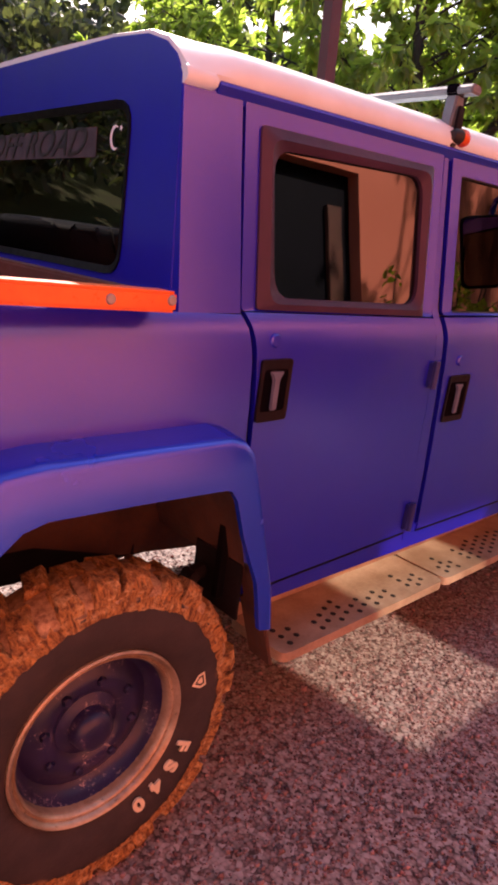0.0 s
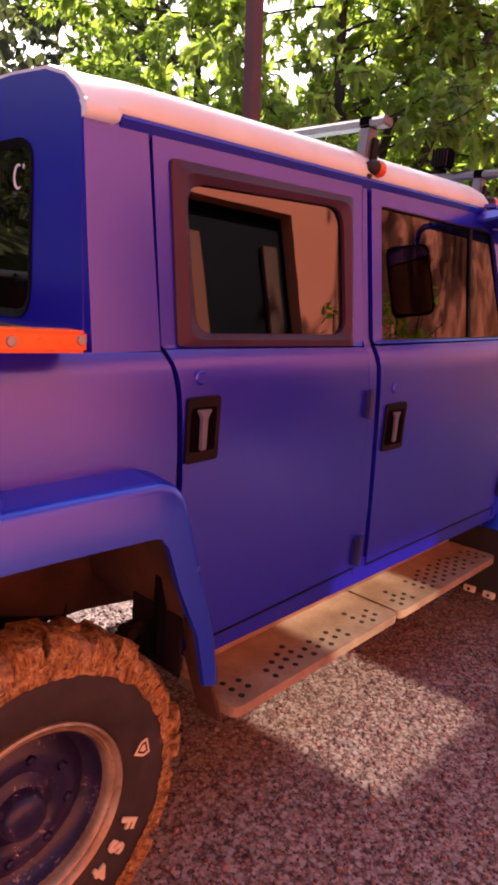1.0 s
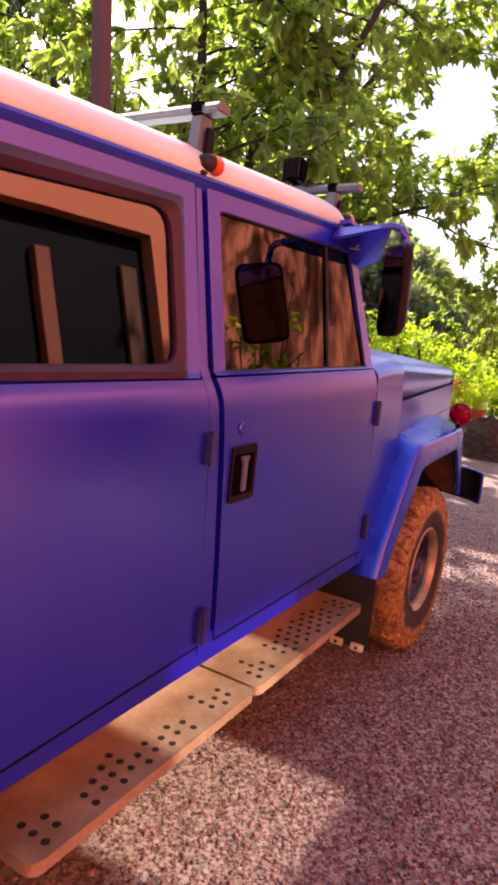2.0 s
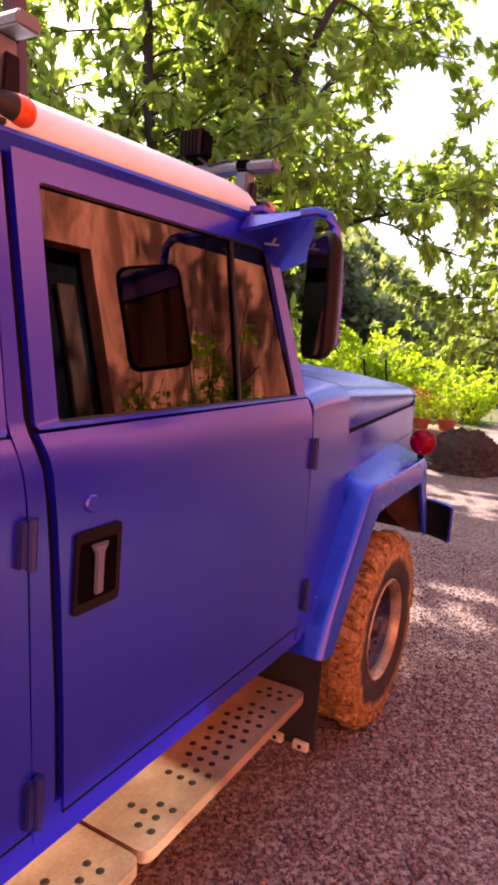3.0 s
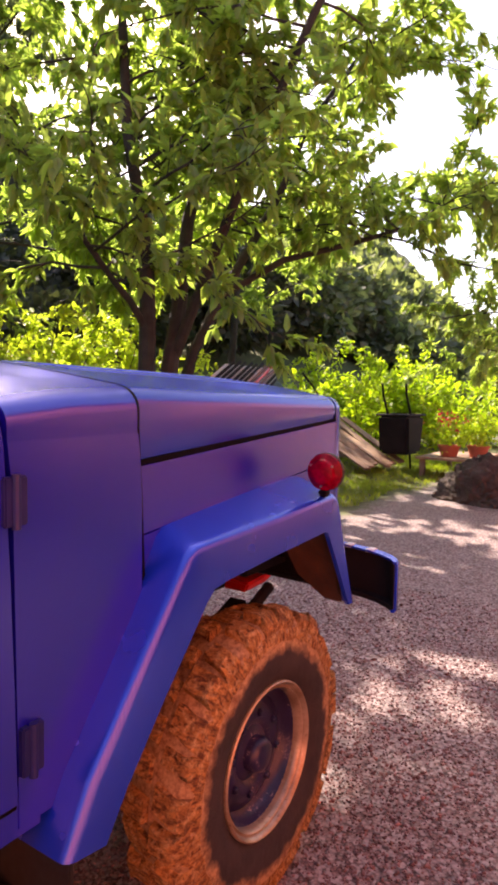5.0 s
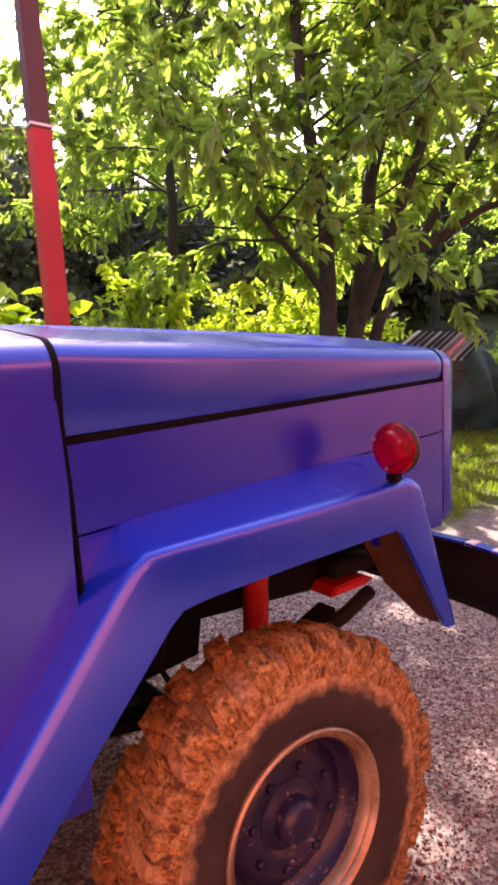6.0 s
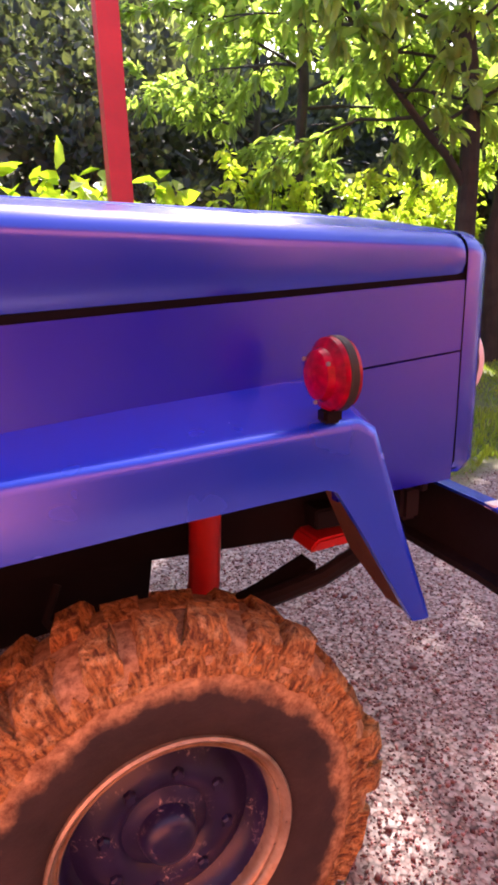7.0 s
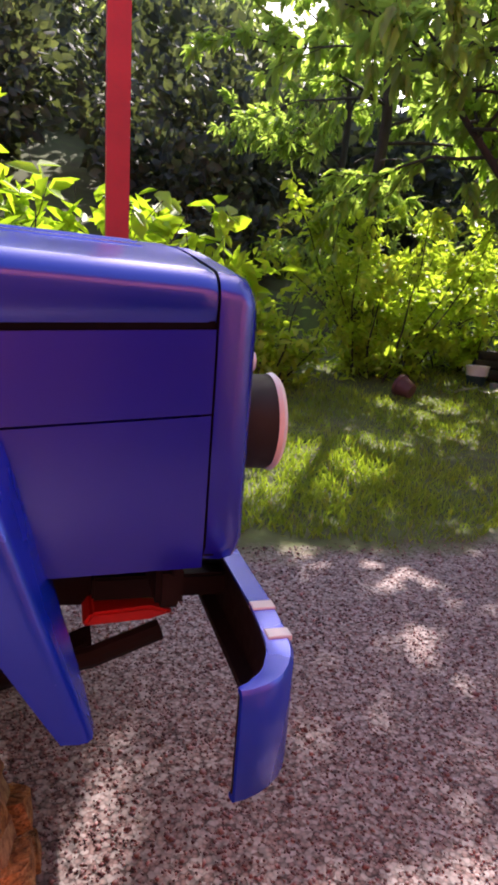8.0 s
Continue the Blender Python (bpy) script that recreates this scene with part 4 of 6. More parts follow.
for x, far in ((0.686, False), (3.602, False), (0.686, True), (3.602, True)):
    side = pose(x, flip(1.040, far), 0.396, 0, 0, 180 if far else 0)
    wheel = part("wheel", disc_me, DISC, truck, "dark blue steel wheel disc with scuffs", at=side)
    part("tyre", tyre_me if x < 1 else tyre_me_front, TYRE if x < 1 else TYRE_FRONT, wheel, "black tyre wall under dried mud", at=side)
    part("tread", tread_me if x < 1 else tread_me_front, TREAD, wheel, "tread caked with orange mud", at=side)
    part("rim", rim_me, RIM, wheel, "mud-coated steel rim", at=side)
    part("hub", hub_me, DISC, wheel, at=side)
    for k in range(8):
        a = 2 * math.pi * k / 8 + 0.2
        part("wheel_nut", nut_me, DISC, wheel, "dark wheel nut", at=side @ Matrix.Translation((0.108 * math.sin(a), 0, 0.108 * math.cos(a))))
    if not far and x < 1:
        for ch, ang in zip("FS40", (117, 129.5, 142, 154.5)):
            th = radians(ang)
            m = side @ Matrix.Translation((0.244 * math.sin(th), -0.0060, 0.244 * math.cos(th))) @ Matrix.Rotation(th, 4, "Y") @ Matrix.Rotation(radians(90), 4, "X")
            part("letter", lettering(ch, 0.056, 0.0025, m, bold=0.0025), LETTER, wheel, "cream tyre lettering")
        th = radians(77)
        m = side @ Matrix.Translation((0.256 * math.sin(th), -0.0085, 0.256 * math.cos(th))) @ Matrix.Rotation(th, 4, "Y")
        sh = [(-0.020, 0.014), (0.020, 0.014), (0.020, -0.004), (0.0, -0.026), (-0.020, -0.004)]
        si = [(a * 0.68, b * 0.68 + 0.0005) for a, b in sh]
        k = len(sh)
        shield = faces([(a, 0, b) for a, b in sh + si] + [(a * 0.4, 0, b * 0.4) for a, b in sh], [(i, (i + 1) % k, k + (i + 1) % k, k + i) for i in range(k)] + [range(2 * k, 3 * k)])
        part("tyre_mark", shield, LETTER, wheel, "cream shield-shaped mark", at=m)
        for ang, w in ((258, 0.03), (268, 0.02), (278, 0.03), (340, 0.03), (350, 0.03), (0, 0.02)):
            th = radians(ang)
            m = side @ Matrix.Translation((0.272 * math.sin(th), -0.0105, 0.272 * math.cos(th))) @ Matrix.Rotation(th, 4, "Y")
            if 250 < ang < 290:
                part("tyre_mark", box(-w / 2, w / 2, -0.001, 0.001, -0.016, 0.016, 0.0005), LETTER, wheel, "worn cream tyre marking", at=m)

# spare tyre lying in the bed, mirrored in the rear window
spare = thing("spare_tyre", "black spare tyre lying flat in the load bed", "tyre", (0.34, 2.32, 1.21))
lying = pose(0.34, 2.32, 1.45, -90, 0, 0)
part("sidewall", mesh_of(lathe([(0.200, 0.030), (0.214, 0.012), (0.250, -0.004), (0.300, -0.010), (0.345, -0.006), (0.372, 0.006), (0.388, 0.026), (0.392, 0.110), (0.388, 0.194), (0.372, 0.214), (0.30, 0.228), (0.214, 0.208), (0.200, 0.19)], 48), "sidewall", 50), BLACK_RUBBER, spare, at=lying)
spare_tread = tread_me.copy()
spare_tread.materials.clear()
part("tread", spare_tread, BLACK_RUBBER, spare, at=lying)

# ---- running gear that shows in the wheel arches ----
for y in (1.50, 2 * YC - 1.70):
    part("chassis_rail", prism([(-0.40, 0.505), (2.55, 0.505), (3.0, 0.69), (4.215, 0.645), (4.215, 0.80), (3.0, 0.80), (2.55, 0.63), (-0.40, 0.63)], y + 0.065, y + 0.135, 0.006), CHASSIS, truck, "dark muddy chassis rail")
for x in (0.686, 3.602):
    part("axle", tube([(x, 1.20, 0.40), (x, 2 * YC - 1.20, 0.40)], 0.045, 14), CHASSIS, truck, "muddy axle tube")
    part("leaf_spring", loft([[(x + u * (0.50 if x > 2 else 0.28), 1.47 + dy, (0.47 if x > 2 else 0.42) + (0.12 if x > 2 else 0.03) * u * u + dz) for dy, dz in ((0, 0), (0.07, 0), (0.07, 0.03), (0, 0.03))] for u in np.linspace(-1, 1, 9)]), CHASSIS, truck, "dark leaf spring")
part("differential", lathe([(0.0, -0.12), (0.09, -0.10), (0.15, -0.03), (0.15, 0.03), (0.09, 0.10), (0.0, 0.12)], 24), CHASSIS, truck, "muddy differential housing", at=pose(3.602, 2.10, 0.42))
part("shock_absorber", tube([(3.808, 1.492, 0.545), (3.828, 1.500, 0.62), (3.838, 1.505, 0.80), (3.842, 1.510, 0.96)], 0.036, 18), RED_STEEL, truck, "red shock absorber")
part("shock_rod", tube([(3.776, 1.494, 0.47), (3.796, 1.502, 0.57)], 0.016, 12), CHASSIS, truck, "dark shock rod")
part("brake_hose", tube([(3.50, 1.42, 0.72), (3.47, 1.40, 0.66), (3.50, 1.39, 0.60), (3.55, 1.40, 0.62), (3.60, 1.42, 0.56)], 0.008, 8), CHASSIS, truck, "dark brake hose")
part("steering_rod", tube([(3.62, 1.47, 0.50), (4.10, 1.44, 0.60), (4.24, 1.46, 0.64)], 0.022, 10), CHASSIS, truck, "black drag link")
part("tow_bracket", prism([(4.08, 0.655), (4.22, 0.662), (4.27, 0.676), (4.22, 0.692), (4.10, 0.684)], 1.46, 1.56, 0.006), RED_STEEL, truck, "red tow bracket")
part("cross_member", box(4.20, 4.25, 1.28, 2 * YC - 1.28, 0.775, 0.855, 0.01), CHASSIS, truck, "dark front cross member")
part("radiator_panel", box(4.222, 4.240, 1.25, 2 * YC - 1.25, 0.85, 1.30, 0.003), CHASSIS, truck, "black radiator panel")
part("engine_pan", box(3.15, 4.20, 1.72, 2 * YC - 1.72, 0.80, 1.15, 0.05, 3), CHASSIS, truck, "dark engine block")
for far in (False, True):
    part("inner_arch", prism([(2.98, 0.42), (3.74, 0.52), (3.775, 0.76), (4.22, 0.86), (4.22, 1.12), (2.98, 1.10)], *sorted((flip(1.66, far), flip(1.69, far)))), CHASSIS, truck, "dark inner arch")
    part("arch_liner", loft([[(a, flip(y, far), b) for y in (1.06, 1.42)] + [(a, flip(y, far), b - 0.01) for y in (1.42, 1.06)] for a, b in ((0.20, 0.70), (0.40, 0.955), (0.52, 1.015), (0.90, 1.018), (0.955, 0.98), (1.02, 0.84), (1.062, 0.69))]), UNDER, truck, "muddy arch lining")
    part("arch_liner", loft([[(a, flip(y, far), b) for y in (1.06, d)] + [(a, flip(y, far), b - 0.01) for y in (d, 1.06)] for a, b, d in ((2.95, 0.58, 1.42), (3.10, 0.80, 1.42), (3.26, 1.008, 1.42), (3.60, 1.035, 1.42), (3.90, 1.05, 1.42), (3.930, 1.035, 1.40), (3.958, 0.985, 1.31), (3.99, 0.90, 1.255), (4.022, 0.79, 1.21), (4.045, 0.72, 1.12))]), UNDER, truck, "muddy arch lining")
part("mudflap", prism([(1.072, 0.70), (1.086, 0.70), (1.186, 0.40), (1.176, 0.40)], 1.035, 1.120, 0.003), UNDER, truck, "muddy mudflap plate")
part("arch_end", prism([(1.050, 0.71), (1.059, 0.71), (1.060, 0.560), (1.051, 0.560)], 1.062, 1.240, 0.002), CHASSIS, truck, "dark plate at the end of the arch")
part("flap_stay", tube([(0.95, 1.22, 0.580), (1.03, 1.21, 0.625), (1.10, 1.20, 0.655), (1.22, 1.19, 0.650)], 0.022, 10), CHASSIS, truck, "black mudflap stay")
part("flap_stay_bolt", lathe([(0.0, -0.02), (0.014, -0.02), (0.014, 0.02), (0.0, 0.02)], 10), CHASSIS, truck, "dark bolt", at=pose(1.0, 1.19, 0.640))
part("brake_pipe", tube([(0.98, 1.44, 0.70), (0.985, 1.43, 0.62), (0.975, 1.42, 0.52)], 0.006, 8), CHASSIS, truck, "thin brake pipe")
part("arch_wall", prism([(-0.40, 0.69), (0.70, 0.675), (0.95, 0.60), (1.30, 0.56), (1.30, 0.75), (0.98, 1.01), (-0.40, 1.01)], 1.425, 1.445), UNDER, truck, "muddy inner arch wall")
flap = part("mudflap", box(2.905, 2.917, 1.035, 1.30, 0.225, 0.545, 0.003), BLACK_RUBBER, truck, "black rubber mudflap behind the wheel")
for y in (1.075, 1.165):
    part("flap_weight", box(2.884, 2.904, y - 0.026, y + 0.026, 0.222, 0.250, 0.003), LETTER, flap, "pale metal tab with a bolt")
    part("tab_bolt", box(2.880, 2.888, y - 0.006, y + 0.006, 0.231, 0.243, 0.001), HOLE, flap, "dark bolt head")

# ---- side steps: three perforated plates in a row ----
def step_z(x):
    return 0.384 + 0.025 * (x - 1.27)


def step_plate(x0, x1, far=False):
    y0, y1 = 1.068, 1.300
    outline = rquad([(x0, y0), (x1, y0), (x1, y1), (x0, y1)], 0.03, 4)
    k = len(outline)
    top = [(x, flip(y, far), step_z(x)) for x, y in outline]
    rim = [(x + (0.006 if x < (x0 + x1) / 2 else -0.006), flip(y + (0.006 if y < 1.15 else -0.006), far), step_z(x) - 0.002) for x, y in outline]
    low = [(x, flip(y, far), step_z(x) - 0.030) for x, y in outline]
    bm = faces(top + rim + low, [range(k, 2 * k)] + [(i, (i + 1) % k, k + (i + 1) % k, k + i) for i in range(k)] + [(i, (i + 1) % k, 2 * k + (i + 1) % k, 2 * k + i) for i in range(k)] + [range(2 * k, 3 * k)])
    return part("side_step", rounded(bm, 0.003, 1, 50), STEP, truck, "worn perforated metal side step")


# holes aren't cut: flat discs, their dark colour standing for the shade inside
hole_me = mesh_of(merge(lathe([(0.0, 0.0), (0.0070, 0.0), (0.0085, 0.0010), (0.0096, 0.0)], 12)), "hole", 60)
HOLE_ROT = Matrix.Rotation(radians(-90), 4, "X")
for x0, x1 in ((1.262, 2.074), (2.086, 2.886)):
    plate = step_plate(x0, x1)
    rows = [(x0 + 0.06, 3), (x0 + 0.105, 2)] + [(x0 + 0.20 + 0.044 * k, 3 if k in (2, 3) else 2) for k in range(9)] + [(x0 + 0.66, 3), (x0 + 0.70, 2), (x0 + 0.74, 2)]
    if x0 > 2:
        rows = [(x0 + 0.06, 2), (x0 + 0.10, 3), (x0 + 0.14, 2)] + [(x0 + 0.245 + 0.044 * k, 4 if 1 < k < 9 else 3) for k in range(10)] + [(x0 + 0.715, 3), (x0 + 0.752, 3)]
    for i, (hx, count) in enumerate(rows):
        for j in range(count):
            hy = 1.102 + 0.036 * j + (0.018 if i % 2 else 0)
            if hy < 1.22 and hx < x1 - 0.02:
                part("hole_disc", hole_me, HOLE, plate, "", at=Matrix.Translation((hx, hy, step_z(hx) - 0.0008)) @ HOLE_ROT)
part("step_backplate", prism([(1.28, 0.385), (2.87, 0.425), (2.87, 0.565), (1.28, 0.545)], 1.285, 1.297), STEP, truck, "worn plate behind the step")
for x in (1.45, 1.95, 2.25, 2.75):
    part("step_bracket", box(x - 0.02, x + 0.02, 1.12, 1.50, 0.350, 0.372, 0.003), CHASSIS, truck, "dark step bracket")

# ---- front bumper: a channel with swept-back ends ----
near_end = [(4.272, 0.963), (4.292, 0.966), (4.312, 0.973), (4.331, 0.984), (4.348, 0.999), (4.362, 1.017), (4.373, 1.038), (4.381, 1.062), (4.386, 1.090), (4.389, 1.130), (4.391, 1.20)]
line = near_end + [(4.393, YC)] + [(x, 2 * YC - y) for x, y in reversed(near_end)]
rings, inner = [], []
for i, (x, y) in enumerate(line):
    a, b = Vector(line[max(i - 1, 0)]), Vector(line[min(i + 1, len(line) - 1)])
    t = (b - a).normalized()
    inn = Vector((-t.y, t.x))
    zt = 0.808 + 0.03 * min(1, max(0, (y - 1.0) / 0.4)) if y < YC else 0.838
    w = float(np.interp(min(i, len(line) - 1 - i), (0, 2, 5, 8), (0.016, 0.030, 0.042, 0.044)))
    prof = [(0.0, zt - 0.008), (0.006, zt), (w, zt), (w, zt - 0.006), (0.008, zt - 0.010), (0.008, zt - 0.165), (0.020, zt - 0.170), (0.020, zt - 0.178), (0.006, zt - 0.178), (0.0, zt - 0.170)]
    rings.append([(x + inn.x * d, y + inn.y * d, z) for d, z in prof])
    inner.append([(x + inn.x * d, y + inn.y * d, z) for d, z in ((0.010, zt - 0.012), (w - 0.001, zt - 0.008), (w - 0.001, zt - 0.012), (0.014, zt - 0.016), (0.014, zt - 0.160), (w, zt - 0.164), (w, zt - 0.180), (0.010, zt - 0.163))])
bumper = part("front_bumper", loft(rings), FENDER_BLUE, truck, "blue channel bumper with swept ends", 40)
part("bumper_lining", loft(inner), CHASSIS, bumper, "dark back of the bumper")
for y in (1.10, 1.185):
    part("bumper_bolt", box(4.347, 4.3870, y - 0.014, y + 0.014, 0.800 + 0.075 * (y - 1.0), 0.8105 + 0.075 * (y - 1.0), 0.001), WHITE_TRIM, bumper, "white clip")
for y in (1.50, 2 * YC - 1.50):
    part("bumper_bracket", box(4.10, 4.386, y - 0.03, y + 0.03, 0.705, 0.755, 0.005), CHASSIS, truck, "dark bumper bracket")

# ---- marker lamp on the fender ----
lamp_at = pose(3.866, 1.040, 1.150)
lampbody = part("marker_lamp", lathe([(0.0, 0.018), (0.050, 0.018), (0.056, 0.014), (0.0565, 0.002), (0.050, -0.004)], 36, "x"), BLACK_RUBBER, truck, "black round marker lamp with red lenses", at=lamp_at)
part("lens", lathe([(0.0555, 0.000), (0.054, -0.008), (0.046, -0.013), (0.040, -0.016), (0.036, -0.026), (0.022, -0.033), (0.0, -0.034)], 32, "x"), RED_LENS, lampbody, "glossy red lens", at=lamp_at)
part("lens", lathe([(0.0555, 0.014), (0.053, 0.021), (0.040, 0.026), (0.018, 0.028), (0.0, 0.028)], 32, "x"), RED_LENS, lampbody, "glossy red lens", at=lamp_at)
part("lamp_foot", box(3.852, 3.884, 1.030, 1.056, 1.076, 1.100, 0.005), HANDLE, lampbody, "dark lamp foot")
for k in range(3):
    a = radians(60 + 120 * k)
    part("lens_screw", box(-0.036, -0.031, -0.003, 0.003, -0.003, 0.003, 0.001), GREY_STEEL, lampbody, "tiny screw", at=lamp_at @ Matrix.Translation((0.008, 0.040 * math.sin(a), 0.040 * math.cos(a))))

# ---- roof bars, lamps and mirror ----
def roof_bar(x, zt, y_end, y):
    bar = part("roof_bar", prism([(x - 0.022, zt - 0.012), (x + 0.022, zt - 0.012), (x + 0.026, zt), (x + 0.018, zt + 0.012), (x - 0.018, zt + 0.012), (x - 0.026, zt)], y_end, 2 * YC - y_end, 0.003), ALU, truck, "grey aluminium roof bar")
    for far in (False, True):
        foot = prism([(x - 0.034, gut(x) + 0.012), (x + 0.030, gut(x) + 0.012), (x + 0.018, zt - 0.012), (x - 0.020, zt - 0.012)], *sorted((flip(y - 0.020, far), flip(y + 0.016, far))), 0.004)
        part("bar_foot", foot, ALU if not far else GREY_STEEL, bar, "grey clamp foot")
        yy = flip(y - 0.024, far)
        part("bar_clamp", prism([(x - 0.022, gut(x) - 0.02), (x + 0.020, gut(x) - 0.02), (x + 0.014, zt - 0.04), (x - 0.014, zt - 0.04)], *sorted((yy, yy - (0.008 if not far else -0.008)))), HANDLE, bar, "dark brown clamp plate")
    part("bar_cap", prism([(x - 0.027, zt - 0.014), (x + 0.027, zt - 0.014), (x + 0.027, zt + 0.014), (x - 0.027, zt + 0.014)], y - 0.022, y + 0.018, 0.005), PIT_SHADE_AND_TRIM, bar, "dark bar clamp cap")
    return bar


roof_bar(1.790, 1.930, 1.150, 1.215)
roof_bar(2.605, 1.950, 1.160, 1.255)
for x, y, z in ((1.775, 1.172, 1.808), (2.665, 1.230, 1.860)):
    m = pose(x, y, z)
    lens = part("amber_lamp", lathe([(0.0, 0.0), (0.022, 0.0), (0.024, 0.02), (0.020, 0.032), (0.0, 0.036)], 24, "x"), AMBER, truck, "round amber marker lamp", at=m @ Matrix.Translation((0.004, 0, 0)))
    part("lamp_body", lathe([(0.0, -0.030), (0.012, -0.028), (0.019, -0.014), (0.021, 0.004), (0.0, 0.004)], 24, "x"), BLACK_RUBBER, lens, "black lamp body", at=m)
    part("lamp_stem", box(x - 0.03, x - 0.005, y - 0.004, y + 0.05, z - 0.03, z - 0.018, 0.003), BLACK_RUBBER, lens, "black lamp stem")
work = part("work_lamp", merge(box(2.575, 2.635, 1.377, 1.447, 1.980, 2.056, 0.010), box(2.598, 2.618, 1.40, 1.42, 1.955, 1.985, 0.002)), PIT_SHADE_AND_TRIM, truck, "dark square work lamp on the roof bar")
for k in range(6):
    part("cooling_fin", box(2.565, 2.578, 1.382 + 0.0115 * k, 1.386 + 0.0115 * k, 1.986, 2.050, 0.001), CHASSIS, work, "dark cooling fin")
part("cable", tube([(2.59, 1.40, 1.985), (2.58, 1.35, 1.955), (2.59, 1.30, 1.968), (2.60, 1.26, 1.945)], 0.004, 6), BLACK_RUBBER, work, "thin black cable")

mirror_at = pose(2.424, 0.944, 1.602, 0, 0, 42)
hs = rquad([(-0.084, -0.136), (0.084, -0.136), (0.084, 0.136), (-0.084, 0.136)], 0.035, 5)
loops = []
for s, d in ((0.93, 0.000), (1.0, -0.004), (1.0, -0.012), (0.90, -0.026), (0.72, -0.038), (0.48, -0.046)):
    loops.append([(a * s, d, b * (s if s > 0.9 else 0.42 + 0.58 * s)) for a, b in hs])
mirror = part("door_mirror", loft(loops), HANDLE, truck, "dark brown door mirror housing", 45, at=mirror_at)
gm = [(a * 0.90, b * 0.93) for a, b in hs]
part("mirror_glass", faces([(a, 0.0015, b) for a, b in gm] + [(a, -0.002, b) for a, b in gm], [range(len(gm)), range(len(gm), 2 * len(gm))]), MIRROR, mirror, "silvered mirror glass", at=mirror_at)
part("mirror_arm", tube([(2.480, 1.020, 1.797), (2.492, 0.985, 1.803), (2.500, 0.957, 1.795), (2.504, 0.942, 1.765), (2.498, 0.925, 1.70), (2.488, 0.915, 1.60), (2.472, 0.910, 1.50)], 0.012, 10), BLUE, mirror, "blue tubular mirror arm")

# ---- the ground ----
def lawn_z(x, y):
    z = 0.065 * max(0.0, y - 3.7) if y < 10.5 else 0.442 + 0.42 * (y - 10.5)
    z = min(z, 40.0)
    if y > 10.5:
        az = math.degrees(math.atan2(y, x - 1.0))
        z = 0.442 + (z - 0.442) * float(np.interp(az, (8, 14, 22, 33, 43, 52, 60, 66, 74, 84), (0.48, 0.80, 1.60, 1.25, 0.92, 0.84, 0.60, 0.70, 1.05, 1.15)))
    return z + 0.05 * noise.noise(Vector((x * 0.4, y * 0.4, 3.0))) * min(1.0, max(0.0, (y - 3.5) / 2)) + (0.9 * noise.noise(Vector((x * 0.12, y * 0.12, 1.0))) if y > 12 else 0.0)


def grid_lines(edges):
    out = []
    for a, b, n in edges:
        out += list(np.linspace(a, b, n, endpoint=False))
    return out + [edges[-1][1]]


gx = grid_lines([(-600, -60, 8), (-60, -8, 16), (-8, 20, 56), (20, 60, 20), (60, 600, 10)])
gy = grid_lines([(-600, -60, 6), (-60, -6, 10), (-6, 3, 10), (3, 14, 40), (14, 60, 30), (60, 110, 10), (110, 600, 6)])
verts = [(x, y, lawn_z(x, y)) for y in gy for x in gx]
w = len(gx)
polys = [(j * w + i, j * w + i + 1, (j + 1) * w + i + 1, (j + 1) * w + i) for j in range(len(gy) - 1) for i in range(w - 1)]
gm, gn, gb = shader("ground_gravel_and_turf", 0.95)
pos = gn.nodes.new("ShaderNodeNewGeometry").outputs["Position"]
sep = gn.nodes.new("ShaderNodeSeparateXYZ")
gn.links.new(pos, sep.inputs[0])
vor = node(gn, "ShaderNodeTexVoronoi", Scale=75.0)
gn.links.new(pos, vor.inputs["Vector"])
# each stone cell is coloured darker towards its edge
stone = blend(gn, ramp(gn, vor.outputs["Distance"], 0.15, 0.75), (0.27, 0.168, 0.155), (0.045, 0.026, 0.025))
tone = node(gn, "ShaderNodeSeparateColor")
gn.links.new(vor.outputs["Color"], tone.inputs[0])
stone = blend(gn, ramp(gn, tone.outputs[0], 0.2, 1.6), stone, (0.55, 0.49, 0.47))
turf = blend(gn, ramp(gn, noise_node(gn, pos, 3.0, 8, 0.7), 0.35, 0.65), (0.07, 0.06, 0.026), (0.10, 0.13, 0.03))
turf = blend(gn, ramp(gn, noise_node(gn, pos, 0.7, 3), 0.45, 0.7), turf, (0.085, 0.10, 0.03))
edge = gn.nodes.new("ShaderNodeMath")
edge.operation = "MULTIPLY_ADD"
gn.links.new(noise_node(gn, pos, 1.6, 6, 0.7), edge.inputs[0])
edge.inputs[1].default_value = 1.1
gn.links.new(sep.outputs["Y"], edge.inputs[2])
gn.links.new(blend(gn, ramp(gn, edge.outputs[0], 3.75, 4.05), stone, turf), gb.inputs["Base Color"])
relief(gn, gb, vor.outputs["Distance"], -0.8, 0.012)
ground_me = bpy.data.meshes.new("ground")
ground_me.from_pydata(verts, [], polys)
ground_me.materials.append(gm)
for p in ground_me.polygons:
    p.use_smooth = True
tagged(new("ground", ground_me), "gravel yard running into rough grass and a wooded slope", "ground", kind="structure")

# ---- house behind the camera, seen in the glass and by its warm light ----
WALL_Y = -2.7
house = thing("house", "orange plastered house with a wide dark doorway, facing the truck", "house", (3.0, WALL_Y, 0))
def wall_piece(x0, x1, z0, z1):
    part("wall", box(x0, x1, WALL_Y - 0.3, WALL_Y, z0, z1, 0.0), PLASTER, house)


